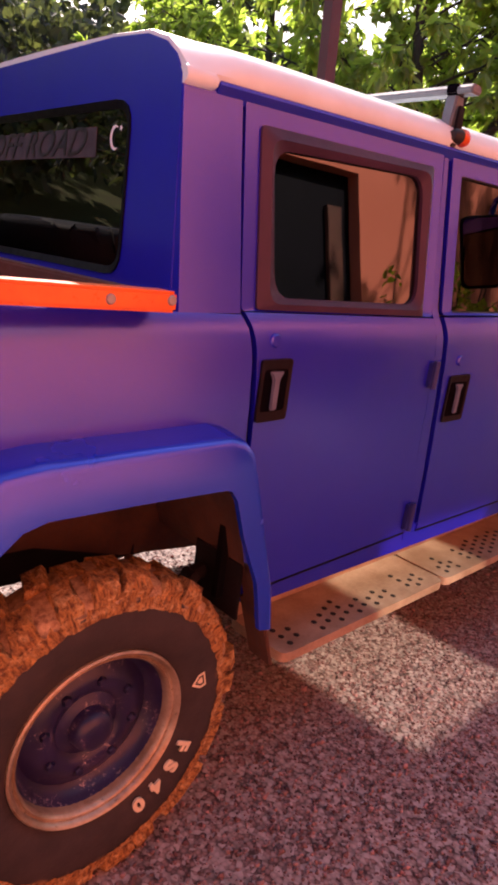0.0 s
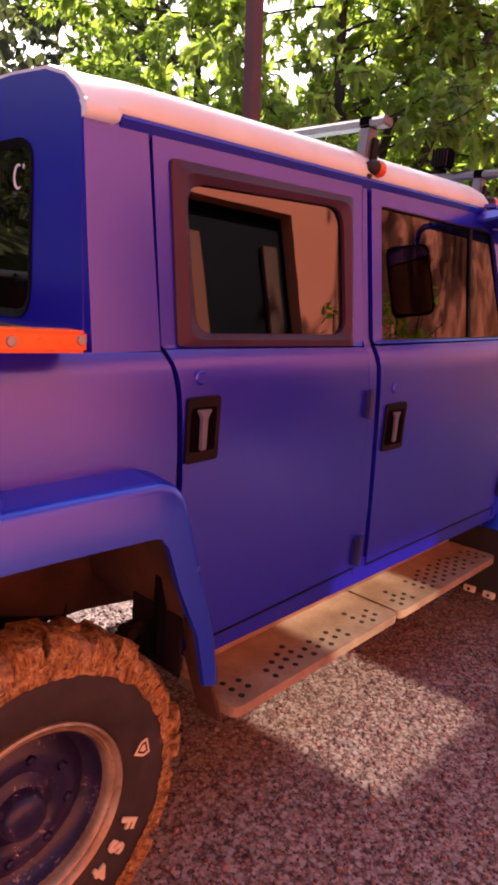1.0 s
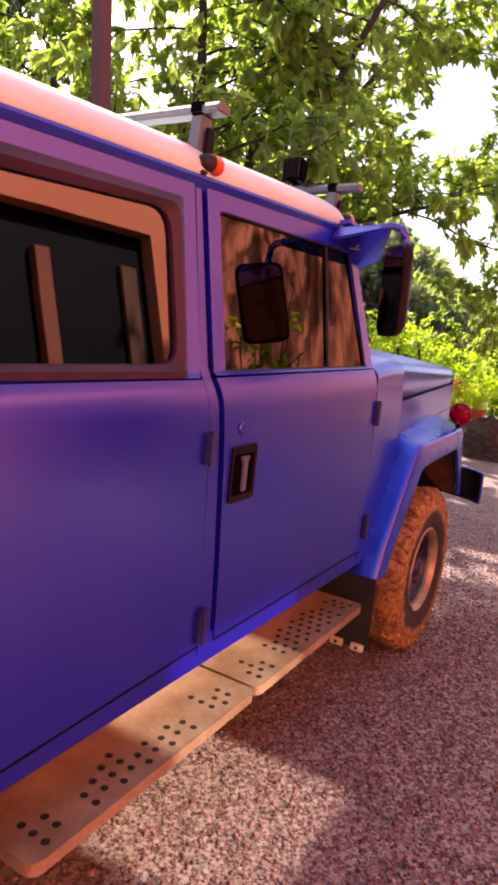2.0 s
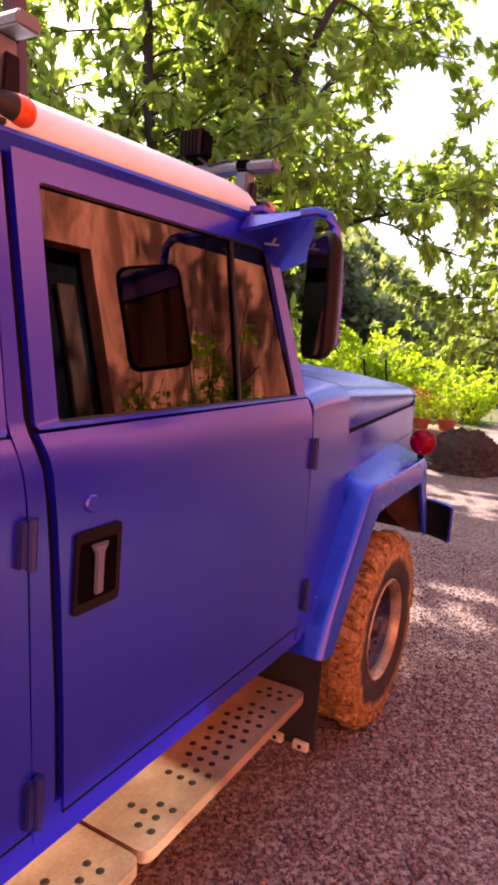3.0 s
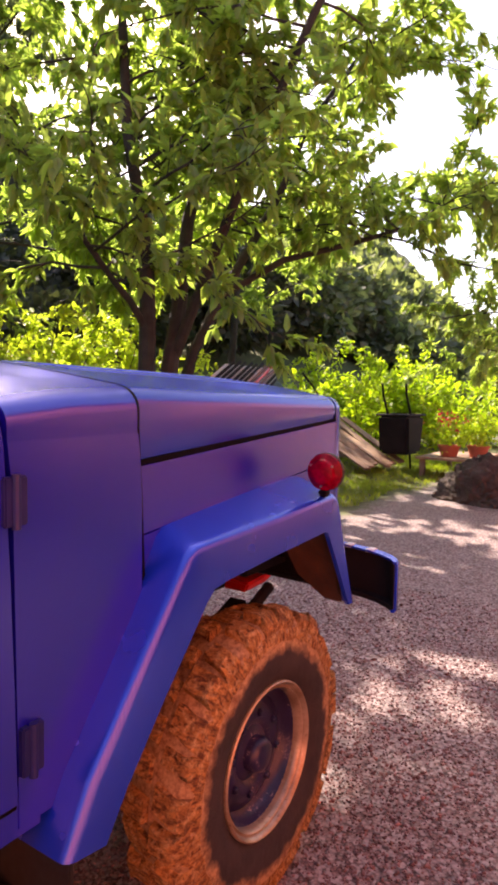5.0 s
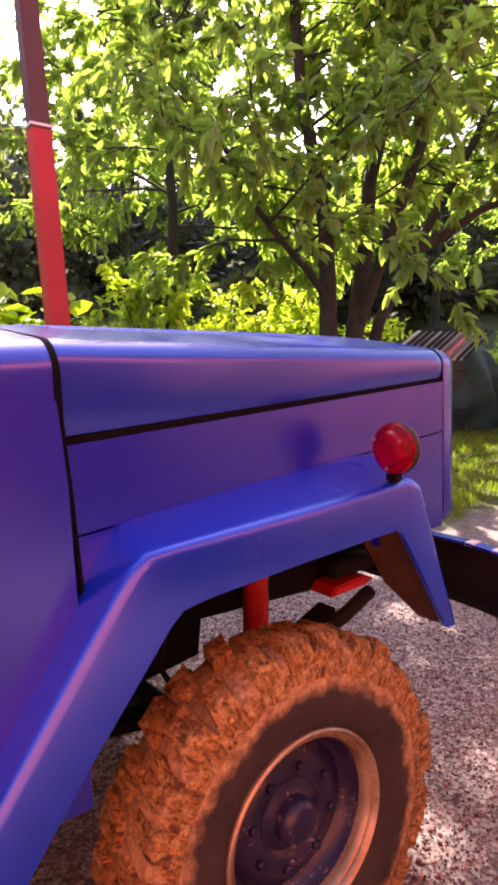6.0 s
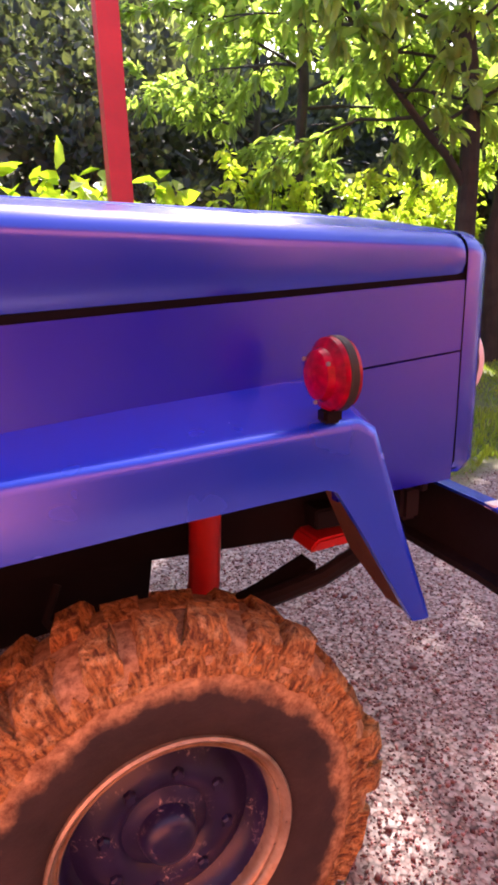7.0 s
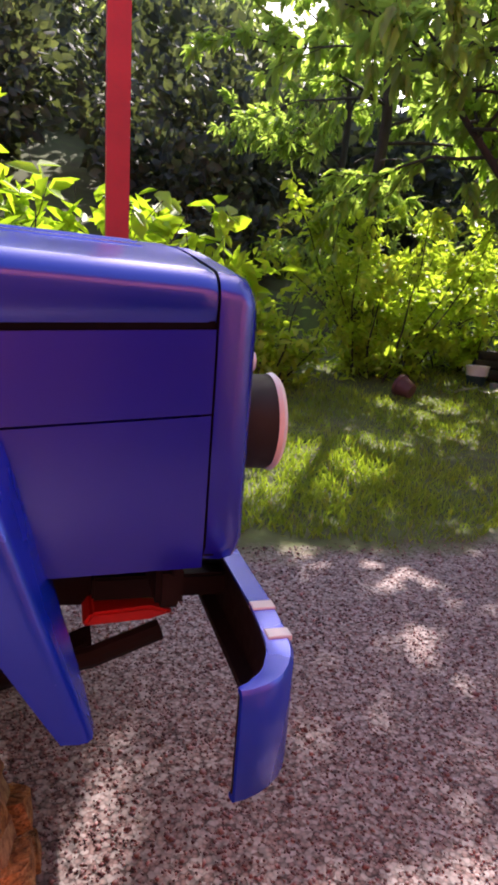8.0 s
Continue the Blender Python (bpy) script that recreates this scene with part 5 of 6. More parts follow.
DX0, DX1, DZ = 3.78, 6.30, 3.48
WX0, WX1, WZ0, WZ1 = 1.89, 2.55, 3.18, 4.06
wall_piece(-9.0, WX0, 0, 5.6)
wall_piece(WX0, WX1 + 0.22, 0, WZ0)
wall_piece(WX0, WX1 + 0.22, WZ1 + 0.38, 5.6)
wall_piece(WX1 + 0.22, DX0, 0, 5.6)
wall_piece(DX1, 16.0, 0, 5.6)
wall_piece(DX0, DX1, DZ, 5.6)
FX0, FX1, FZ0, FZ1 = WX0 - 0.04, WX1 + 0.26, WZ0 - 0.04, WZ1 + 0.42
part("window_frame", merge(box(FX0, WX0, WALL_Y, WALL_Y + 0.025, FZ0, FZ1, 0.003), box(WX1, FX1, WALL_Y, WALL_Y + 0.025, FZ0, FZ1, 0.003), box(WX0, WX1, WALL_Y, WALL_Y + 0.025, FZ0, WZ0, 0.003), box(WX0, WX1, WALL_Y, WALL_Y + 0.025, WZ1, FZ1, 0.003)), BROWN_WOOD, house, "brown window frame")
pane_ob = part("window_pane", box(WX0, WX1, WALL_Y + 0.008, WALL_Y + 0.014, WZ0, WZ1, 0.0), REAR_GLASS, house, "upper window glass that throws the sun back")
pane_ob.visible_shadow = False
# sheet closing the doorway; the shade of the inside is put into its colour
part("door", merge(box(DX0, DX1, WALL_Y - 0.22, WALL_Y - 0.16, 0, DZ, 0.004)), DOORWAY_SHADE, house, "near-black sheet standing for the shade inside the doorway")
part("door_post", box(4.68, 4.86, WALL_Y - 0.16, WALL_Y - 0.06, 0, 3.12, 0.006), POST_BROWN, house, "orange-brown door post")
part("door_post", box(5.86, 6.10, WALL_Y - 0.16, WALL_Y - 0.10, 0, 3.10, 0.006), BROWN_WOOD, house, "dark brown door post")
part("side_wall", box(-9.3, -9.0, WALL_Y - 6, WALL_Y, 0, 5.6, 0.0), PLASTER, house)
part("side_wall", box(15.7, 16.0, WALL_Y - 6, WALL_Y - 0.3, 0, 5.6, 0.0), PLASTER, house)
part("back_wall", box(-9.3, 16.0, WALL_Y - 6.3, WALL_Y - 6, 0, 5.6, 0.0), PLASTER, house)
part("roof", prism([(WALL_Y + 0.5, 5.5), (WALL_Y - 3.1, 7.4), (WALL_Y - 6.8, 5.5), (WALL_Y - 6.8, 5.35), (WALL_Y - 3.1, 7.2), (WALL_Y + 0.5, 5.35)], -9.6, 16.3, 0.01, along="x"), TERRACOTTA, house, "tiled pitched roof")

# ---- red pole ----
pole = thing("pole", "red painted steel post with a wire tied round it", "post", (4.34, 4.02, 0))
part("lower_post", loft([[(4.375 - 0.016 * z + a, 4.02 + 0.045 * z + b, z) for a, b in ((-0.062, -0.05), (0.062, -0.05), (0.062, 0.05), (-0.062, 0.05))] for z in (0.0, 2.80)]), POLE_RED, pole, "red painted square post")
part("upper_post", loft([[(4.375 - 0.016 * z + a, 4.02 + 0.045 * z + b, z) for a, b in ((-0.058, -0.046), (0.058, -0.046), (0.058, 0.046), (-0.058, 0.046))] for z in (2.80, 6.5)]), POLE_DARK, pole, "dark upper post")
part("tie_wire", loft([[(4.330 + a, 4.147 + b, z) for a, b in ((-0.070, -0.058), (0.070, -0.058), (0.070, 0.058), (-0.070, 0.058))] for z in (2.815, 2.83)]), WHITE_TRIM, pole, "pale tie wire")

# ---- foliage ----
def leaf_mesh(name, base, way, size, material, rng, width=0.42, fold=0.25, droop=0.0, side=None):
    """Pointed leaves, each two folded halves, from arrays of stalk points and directions."""
    n = len(base)
    way = way / np.linalg.norm(way, axis=1, keepdims=True)
    rnd = rng.normal(size=(n, 3)) if side is None else side + 0.35 * rng.normal(size=(n, 3))
    across = np.cross(way, rnd)
    across /= np.linalg.norm(across, axis=1, keepdims=True) + 1e-9
    nor = np.cross(across, way)
    L, W = size[:, None], size[:, None] * width
    pts = np.stack([base,
                    base + way * L * 0.30 + across * W * 0.46 + nor * W * fold,
                    base + way * L * 0.70 + across * W * 0.36 + nor * (W * fold * 0.7 - L * droop * 0.5),
                    base + way * L - nor * L * droop,
                    base + way * L * 0.70 - across * W * 0.36 + nor * (W * fold * 0.7 - L * droop * 0.5),
                    base + way * L * 0.30 - across * W * 0.46 + nor * W * fold], 1).reshape(-1, 3)
    me = bpy.data.meshes.new(name)
    idx = (np.arange(n) * 6)[:, None]
    quads = np.concatenate([idx + [0, 1, 2, 3], idx + [0, 3, 4, 5]], 1).reshape(-1)
    me.vertices.add(len(pts))
    me.vertices.foreach_set("co", pts.ravel())
    me.loops.add(len(quads))
    me.loops.foreach_set("vertex_index", quads.astype(np.int32))
    me.polygons.add(2 * n)
    me.polygons.foreach_set("loop_start", (np.arange(2 * n) * 4).astype(np.int32))
    me.update(calc_edges=True)
    me.materials.append(material)
    return me


def grow(start, way, length, rng, bend=0.25, up=0.0, n=6):
    pts, p, d = [Vector(start)], Vector(start), Vector(way).normalized()
    for _ in range(n):
        d = (d + Vector(rng.normal(size=3)) * bend / n * 1.6 + Vector((0, 0, up / n))).normalized()
        p = p + d * length / n
        pts.append(p)
    return pts


def tree(name, label, stems, seed, limbs=9, twigs=8, spread=2.6, leaf=0.13, per=7, clusters=9, material=LEAF, first=0.45, hang=0.45, trunk_r=0.11, bare=0.2):
    """A tree: stems as point rows, limbs, twigs, and hanging leaf clusters along the twigs."""
    rng = np.random.default_rng(seed)
    foot = Vector(stems[0][0])
    t = thing(name, label, "tree", foot)
    wood, base, way = [], [], []
    for s, stem in enumerate(stems):
        pts = [Vector(p) for p in stem]
        part("trunk", tube(pts, trunk_r * (1, 1, 0.75, 0.6, 0.42, 0.38)[min(s, 5)], 10, 0.03), BARK, t, "dark rough bark")
        total = len(pts) - 1
        for k in range(limbs):
            f = first + (1 - first) * (k + rng.uniform(0, 0.8)) / limbs
            i = min(int(f * total), total - 1)
            at = pts[i].lerp(pts[i + 1], f * total - i)
            a = rng.uniform(0, 2 * math.pi)
            out = Vector((math.cos(a), math.sin(a), rng.uniform(-0.05, 0.6)))
            ln = spread * rng.uniform(0.65, 1.1) * (1.15 - 0.5 * f)
            limb = grow(at, out, ln, rng, 0.5, -0.15)
            wood.append(tube(limb, 0.026 * (1.2 - 0.5 * f), 6, 0.007))
            for q in range(twigs):
                g = bare + (1 - bare) * (q + rng.uniform(0, 0.9)) / twigs
                j = min(int(g * 6), 5)
                st = limb[j].lerp(limb[j + 1], g * 6 - j)
                dirn = (limb[j + 1] - limb[j]).normalized() + Vector(rng.normal(size=3)) * 0.75
                tw = grow(st, dirn, rng.uniform(0.45, 1.0), rng, 0.6, -0.35, 5)
                wood.append(tube(tw, 0.009, 4, 0.004))
                for c in range(clusters):
                    h = rng.uniform(0.15, 1.0) * 5
                    m = min(int(h), 4)
                    cp = tw[m].lerp(tw[m + 1], h - m)
                    dd = np.array((tw[m + 1] - tw[m]).normalized())
                    fan = dd + rng.normal(size=(per, 3)) * 0.65 + [0, 0, -hang]
                    base.append(np.array(cp) + rng.normal(size=(per, 3)) * 0.025)
                    way.append(fan)
    part("branch", merge(*wood), BARK, t, "dark thin branches")
    b, w2 = np.concatenate(base), np.concatenate(way)
    size = leaf * rng.uniform(0.6, 1.25, len(b))
    part("crown", leaf_mesh("crown", b, w2, size, material, rng, 0.40, 0.22, 0.12, np.array([0.0, 0.0, 1.0])), material, t)
    return t


def shrub(name, label, at, radius, height, count, seed, leaf=0.11, material=LEAF_BRIGHT, stems=14, group=""):
    """A many-stemmed shrub, leaves gathered along arching shoots."""
    rng = np.random.default_rng(seed)
    t = thing(name, label, "shrub", at, group)
    wood, base, way = [], [], []
    for s in range(stems):
        a, r = rng.uniform(0, 2 * math.pi), radius * math.sqrt(rng.uniform(0, 1))
        st = Vector((at[0] + 0.35 * r * math.cos(a), at[1] + 0.35 * r * math.sin(a), at[2]))
        lean = Vector((math.cos(a) * r / height * 0.8, math.sin(a) * r / height * 0.8, 1.0))
        shoot = grow(st, lean, height * rng.uniform(0.65, 1.05), rng, 0.45, -0.1, 6)
        wood.append(tube(shoot, 0.016, 5, 0.005))
        for k in range(7):
            f = 0.06 + 0.94 * rng.uniform(0, 1)
            i = min(int(f * 6), 5)
            p = shoot[i].lerp(shoot[i + 1], f * 6 - i)
            tw = grow(p, Vector(rng.normal(size=3)) + Vector((0, 0, 0.35)), rng.uniform(0.25, 0.6) * max(0.5, radius / 1.3), rng, 0.6, -0.2, 3)
            n = max(2, count // (stems * 7))
            h = rng.uniform(0, 3, n)
            for u in h:
                j = min(int(u), 2)
                base.append(np.array(tw[j].lerp(tw[j + 1], u - j)) + rng.normal(size=3) * 0.05)
                way.append(rng.normal(size=3) * 0.8 + [0, 0, 0.1])
    part("stem", merge(*wood), BARK, t, "thin brown stems")
    b, w2 = np.array(base), np.array(way)
    part("leaves", leaf_mesh("leaves", b, w2, leaf * rng.uniform(0.6, 1.3, len(b)), material, rng, 0.55, 0.18, 0.1, np.array([0.0, 0.0, 1.0])), material, t)
    return t


# the many-stemmed tree beyond the truck
tree("tree", "many-stemmed tree with dark trunks and hanging pointed leaves", [
    [(9.20, 6.70, 0.1), (9.21, 6.70, 1.3), (9.22, 6.70, 2.4), (9.20, 6.70, 3.2), (9.06, 6.72, 4.0), (8.86, 6.75, 4.85), (8.8, 6.8, 6.4), (8.8, 7.0, 8.0), (8.8, 7.2, 8.6)],
    [(9.66, 6.68, 0.1), (9.71, 6.70, 1.7), (9.93, 6.70, 2.75), (10.10, 6.70, 3.95), (10.48, 6.65, 5.1), (11.0, 6.5, 6.6), (11.2, 6.4, 8.0), (11.2, 6.4, 8.6)],
    [(9.80, 6.66, 0.1), (10.0, 6.66, 1.4), (10.20, 6.66, 1.95), (10.90, 6.62, 2.95), (11.75, 6.5, 4.1), (12.1, 6.3, 4.8), (12.5, 6.0, 6.0), (13.2, 5.5, 7.2), (13.8, 5.0, 8.2)],
    # leaning stem added up-sun, so that its crown dapples the house wall
    [(9.78, 6.66, 1.9), (9.88, 6.1, 3.2), (9.95, 5.4, 4.7), (10.0, 4.6, 6.2), (10.1, 3.6, 7.8), (10.2, 2.7, 9.2)],
    [(10.88, 6.62, 2.93), (11.8, 6.0, 3.6), (12.9, 5.3, 4.0), (13.8, 4.6, 4.4), (14.6, 4.0, 5.0)],
    [(9.19, 6.70, 2.25), (8.9, 6.72, 2.60), (8.62, 6.75, 2.83), (8.2, 6.95, 3.4), (7.9, 7.2, 4.2)],
], 11, limbs=18, twigs=10, spread=3.35, leaf=0.215, per=6, clusters=5, first=0.47, trunk_r=0.15, bare=0.2)
# drawn taller than shows: the unseen top is there to shade the house wall
tree("tree", "tall leafy tree at the lawn's far end", [
    [(16.2, 10.2, 0.3), (16.2, 10.2, 2.0), (16.4, 10.2, 4.2), (16.5, 10.3, 6.6), (16.4, 10.3, 9.6), (16.2, 10.2, 12.6), (16.2, 10.2, 15.0)]], 13, limbs=40, twigs=9, spread=3.8, leaf=0.18, per=7, clusters=7, first=0.25)
tree("tree", "dense leafy tree at the foot of the slope", [
    [(8.5, 9.7, 0.3), (8.5, 9.7, 2.0), (8.6, 9.6, 4.0), (8.5, 9.7, 6.5), (8.6, 9.7, 9.0), (8.5, 9.7, 10.5)]], 17, limbs=34, twigs=9, spread=3.3, leaf=0.18, per=7, clusters=7, first=0.34)
tree("tree", "leafy tree on the lower slope behind the lawn", [
    [(9.1, 12.5, 0.9), (9.1, 12.5, 2.6), (9.2, 12.4, 4.6), (9.1, 12.5, 6.4)]], 12, limbs=20, twigs=9, spread=2.7, leaf=0.19, per=7, clusters=6, first=0.22)
for k, (x, y) in enumerate(((18.5, 29.5), (22.0, 28.0))):
    z = lawn_z(x, y)
    tree("tree", "tall tree high on the slope, its green dulled for haze", [
        [(x, y, z - 0.2), (x, y, z + 3.5), (x + 0.2, y, z + 7.5), (x, y, z + 11.0), (x, y, z + 13.5)]], 30 + k, limbs=38, twigs=8, spread=4.6, leaf=0.42, per=6, clusters=5, material=LEAF_HAZED, first=0.2, trunk_r=0.2)
# added tree, trunk out of view: its crown shades the house wall
tree("tree", "tall tree rooted out of view, its high crown added to shade the house wall", [
    [(13.6, -0.9, 0.0), (13.6, -0.9, 2.5), (13.4, -0.8, 5.0), (13.0, -0.4, 7.0), (12.6, 0.4, 8.6), (12.2, 1.2, 10.0)]], 18, limbs=22, twigs=9, spread=4.4, leaf=0.18, per=7, clusters=7, first=0.55)
tree("tree", "slender tree with airy drooping foliage", [
    [(16.0, 2.2, 0.0), (16.0, 2.2, 2.5), (16.1, 2.3, 5.0), (16.0, 2.2, 8.0)]], 14, limbs=26, twigs=8, spread=2.6, leaf=0.15, per=7, clusters=9, first=0.2, hang=0.9)
tree("tree", "leafy tree behind the truck's tail", [
    [(-4.4, 6.6, 0.0), (-4.4, 6.6, 2.0), (-4.3, 6.5, 4.0), (-4.4, 6.6, 7.0)]], 15, limbs=16, twigs=7, spread=3.0, leaf=0.2, per=6, clusters=5, first=0.25, material=LEAF_SHADE_TONED)
# shrubs along the slope's foot
spots = [(8.5, 8.9, 1.2, 2.5, 3200), (9.0, 9.6, 1.6, 3.0, 4200), (10.6, 9.8, 1.5, 2.8, 3600), (12.2, 9.2, 1.4, 2.2, 2600), (6.4, 8.0, 0.9, 1.3, 1500)]
for k, (x, y, r, h, c) in enumerate(spots):
    shrub("shrub", "sunlit leafy green shrub at the foot of the slope", (x, y, lawn_z(x, y) - 0.05), r, h, c, 40 + k, 0.14, group="shrubs along the slope")
for k, (x, y, r, h, c) in enumerate([(2.5, 7.9, 1.3, 2.7, 1100), (4.1, 8.0, 1.2, 2.5, 1000), (5.5, 8.2, 0.9, 2.2, 640)]):
    shrub("shrub", "shrub with very large pale green leaves by the post", (x, y, lawn_z(x, y) - 0.05), r, h, c, 50 + k, 0.30, LEAF_LIME, 15, "large-leaved shrubs by the post")
for k, (x, y, r, h, c) in enumerate([(16.5, 6.6, 1.8, 2.0, 3400), (18.5, 5.6, 1.8, 2.1, 3200), (18.6, 8.0, 2.0, 2.6, 3200), (21.0, 6.0, 2.0, 2.4, 2600), (20.5, 4.2, 1.6, 1.7, 2000), (16.0, 8.6, 1.4, 1.8, 2000)]):
    shrub("shrub", "bright lime-green shrub in full sun", (x, y, lawn_z(x, y) - 0.05), r, h, c, 60 + k, 0.16, LEAF_LIME, 16, "lime shrubs beyond the yard")
for k, (x, y, r, h, c) in enumerate([(6.20, -2.1, 0.4, 2.6, 900), (6.75, -2.1, 0.45, 2.9, 1100), (10.9, -2.4, 0.7, 1.9, 1300), (12.4, -3.2, 1.1, 3.2, 1900)]):
    shrub("shrub", "green shrub growing against the orange house wall", (x, y, 0), r, h, c, 80 + k, 0.10, LEAF_BRIGHT, 8, "shrubs at the house")


def far_woods():
    """The wooded slope: many crowns of coarse leaf clumps on the hillside, and some behind the tail."""
    rng = np.random.default_rng(77)
    base, way = [], []
    spots = []
    for _ in range(380):
        y = 13.2 + 50 * rng.uniform(0, 1) ** 1.7
        x = rng.uniform(-30, 70)
        near = 4 < x < 16 and y < 16
        spots.append((x, y, rng.uniform(1.4, 2.8) * (0.6 if near else 1), rng.uniform(2.6, 5.5) * (0.45 if near else 1)))
    for _ in range(40):
        spots.append((rng.uniform(30, 90), rng.uniform(-8, 14), rng.uniform(2, 3.0), rng.uniform(2.5, 4.5)))
    for _ in range(24):
        spots.append((rng.uniform(-24, -9), rng.uniform(-4, 24), rng.uniform(1.8, 3), rng.uniform(4, 7)))
    for x, y, r, h in spots:
        z0 = lawn_z(x, y)
        n = int((560 if y < 16 else 380 if y < 19 else 220 if y < 27 else 75) * r) if x > -12 else int(160 * r)
        d = rng.normal(size=(n, 3))
        d /= np.linalg.norm(d, axis=1, keepdims=True)
        lump = np.array([0.72 + 0.42 * noise.noise(Vector(v * 2.1) + Vector((x, y, 0))) for v in d])
        rad = lump * rng.uniform(0.75, 1.0, n)
        p = d * rad[:, None] * [r, r, h * 0.5] + [x, y, z0 + h * 0.55]
        base.append(p)
        way.append(d + rng.normal(size=(n, 3)) * 0.6)
    b, w2 = np.concatenate(base), np.concatenate(way)
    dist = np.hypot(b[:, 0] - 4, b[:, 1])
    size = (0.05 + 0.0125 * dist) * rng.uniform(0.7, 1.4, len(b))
    # leaf colour alone makes the near part shadowed and the rest hazy
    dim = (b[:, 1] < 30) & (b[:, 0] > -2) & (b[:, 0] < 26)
    for name, pick, material, label in (("near_woods", dim, LEAF_SHADE_TONED, "thicket at the foot of the slope, shade put into its leaf colour"), ("far_woods", ~dim, LEAF_HAZED, "dense woods on the slope beyond the yard, their green dulled for haze")):
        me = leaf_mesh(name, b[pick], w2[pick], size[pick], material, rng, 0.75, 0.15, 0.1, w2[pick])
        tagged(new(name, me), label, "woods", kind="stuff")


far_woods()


def lawn():
    rng = np.random.default_rng(21)
    n = 78000
    x, y = 4.0 + 13.0 * rng.uniform(0, 1, n) ** 1.5, 3.15 + rng.gamma(1.6, 2.0, n)
    clump = np.array([noise.noise(Vector((a * 0.9, b * 0.9, 0))) + 0.5 * noise.noise(Vector((a * 3, b * 3, 4))) for a, b in zip(x, y)])
    keep = (clump > rng.uniform(-1.0, -0.15, n)) & (y < 10.0) & (y > 3.5 + 0.35 * clump)
    x, y = x[keep], y[keep]
    z = np.array([lawn_z(a, b) for a, b in zip(x, y)])
    way = rng.normal(size=(len(x), 3)) * 0.45 + [0, 0, 1]
    me = leaf_mesh("grass", np.stack([x, y, z - 0.005], 1), way, 0.062 * rng.uniform(0.5, 1.6, len(x)) * np.clip(0.95 + 0.7 * clump[keep], 0.5, 1.3), GRASS, rng, 0.12, 0.1, 0.25)
    return tagged(new("grass", me), "rough patchy grass with worn spots", "grass", kind="stuff")


lawn()


def gravel():
    """Crushed stone where the camera passes nearest: chips of eight faces, none alike."""
    rng = np.random.default_rng(31)
    n = 120000
    x, y = rng.uniform(0.7, 6.6, n), rng.uniform(-0.25, 3.45, n)
    thin = rng.uniform(0, 1, n) < np.clip(1.35 - 0.28 * np.hypot(x - 3.0, y - 0.6), 0.25, 1.0)
    x, y = x[thin], y[thin]
    n = len(x)
    s = 0.0045 * rng.gamma(9.0, 1 / 9.0, n) * rng.choice([0.75, 1.0, 1.35], n, p=[0.4, 0.45, 0.15])
    unit = np.array([[1, 0, 0], [-1, 0, 0], [0, 1, 0], [0, -1, 0], [0, 0, 1], [0, 0, -1]], float)
    p = unit[None] * rng.uniform(0.65, 1.35, (n, 6, 1)) + rng.normal(size=(n, 6, 3)) * 0.22
    ang = rng.normal(size=(n, 4))
    ang /= np.linalg.norm(ang, axis=1, keepdims=True)
    q0, q1, q2, q3 = ang.T
    rot = np.stack([1 - 2 * (q2**2 + q3**2), 2 * (q1 * q2 - q0 * q3), 2 * (q1 * q3 + q0 * q2), 2 * (q1 * q2 + q0 * q3), 1 - 2 * (q1**2 + q3**2), 2 * (q2 * q3 - q0 * q1), 2 * (q1 * q3 - q0 * q2), 2 * (q2 * q3 + q0 * q1), 1 - 2 * (q1**2 + q2**2)], 1).reshape(n, 3, 3)
    p = np.einsum("nij,nkj->nki", rot, p) * s[:, None, None] * [1, 1, 0.8]
    p += np.stack([x, y, s * rng.uniform(0.1, 0.75, n)], 1)[:, None]
    tri = np.array([[0, 2, 4], [2, 1, 4], [1, 3, 4], [3, 0, 4], [2, 0, 5], [1, 2, 5], [3, 1, 5], [0, 3, 5]])
    loops = (np.arange(n)[:, None, None] * 6 + tri[None]).reshape(-1)
    me = bpy.data.meshes.new("gravel")
    me.vertices.add(6 * n)
    me.vertices.foreach_set("co", p.reshape(-1))
    me.loops.add(len(loops))
    me.loops.foreach_set("vertex_index", loops.astype(np.int32))
    me.polygons.add(8 * n)
    me.polygons.foreach_set("loop_start", (np.arange(8 * n) * 3).astype(np.int32))
    me.update(calc_edges=True)
    m, nn, b = shader("stone_chips", 0.85)
    rnd = nn.nodes.new("ShaderNodeNewGeometry").outputs["Random Per Island"]
    c = blend(nn, ramp(nn, rnd, 0.2, 1.1), (0.085, 0.033, 0.035), (0.46, 0.260, 0.252))
    co = nn.nodes.new("ShaderNodeTexCoord").outputs["Object"]
    c = blend(nn, ramp(nn, noise_node(nn, co, 1.1, 3), 0.4, 0.75), c, (0.20, 0.130, 0.128))
    nn.links.new(c, b.inputs["Base Color"])
    me.materials.append(m)
    return tagged(new("gravel", me), "crushed grey-brown stone chips of the yard", "gravel", kind="stuff")


gravel()

# ---- things at the yard's edge ----
shed = thing("shed", "low dark boarded shed roofed with slanting dark strips", "shed", (11.2, 7.2, 0.25))
part("body", prism([(6.70, 0.2), (8.1, 0.2), (8.1, 1.40), (6.70, 1.36)], 10.32, 12.3, along="x"), CHASSIS, shed, "dark inside of the shed")
for k in range(6):
    part("wall_board", box(10.28, 12.32, 6.655 - 0.006 * (k % 2), 6.695, 0.22 + 0.195 * k, 0.405 + 0.195 * k, 0.006), RUST, shed)
run = Vector((1.15, 0.28, 0.44))
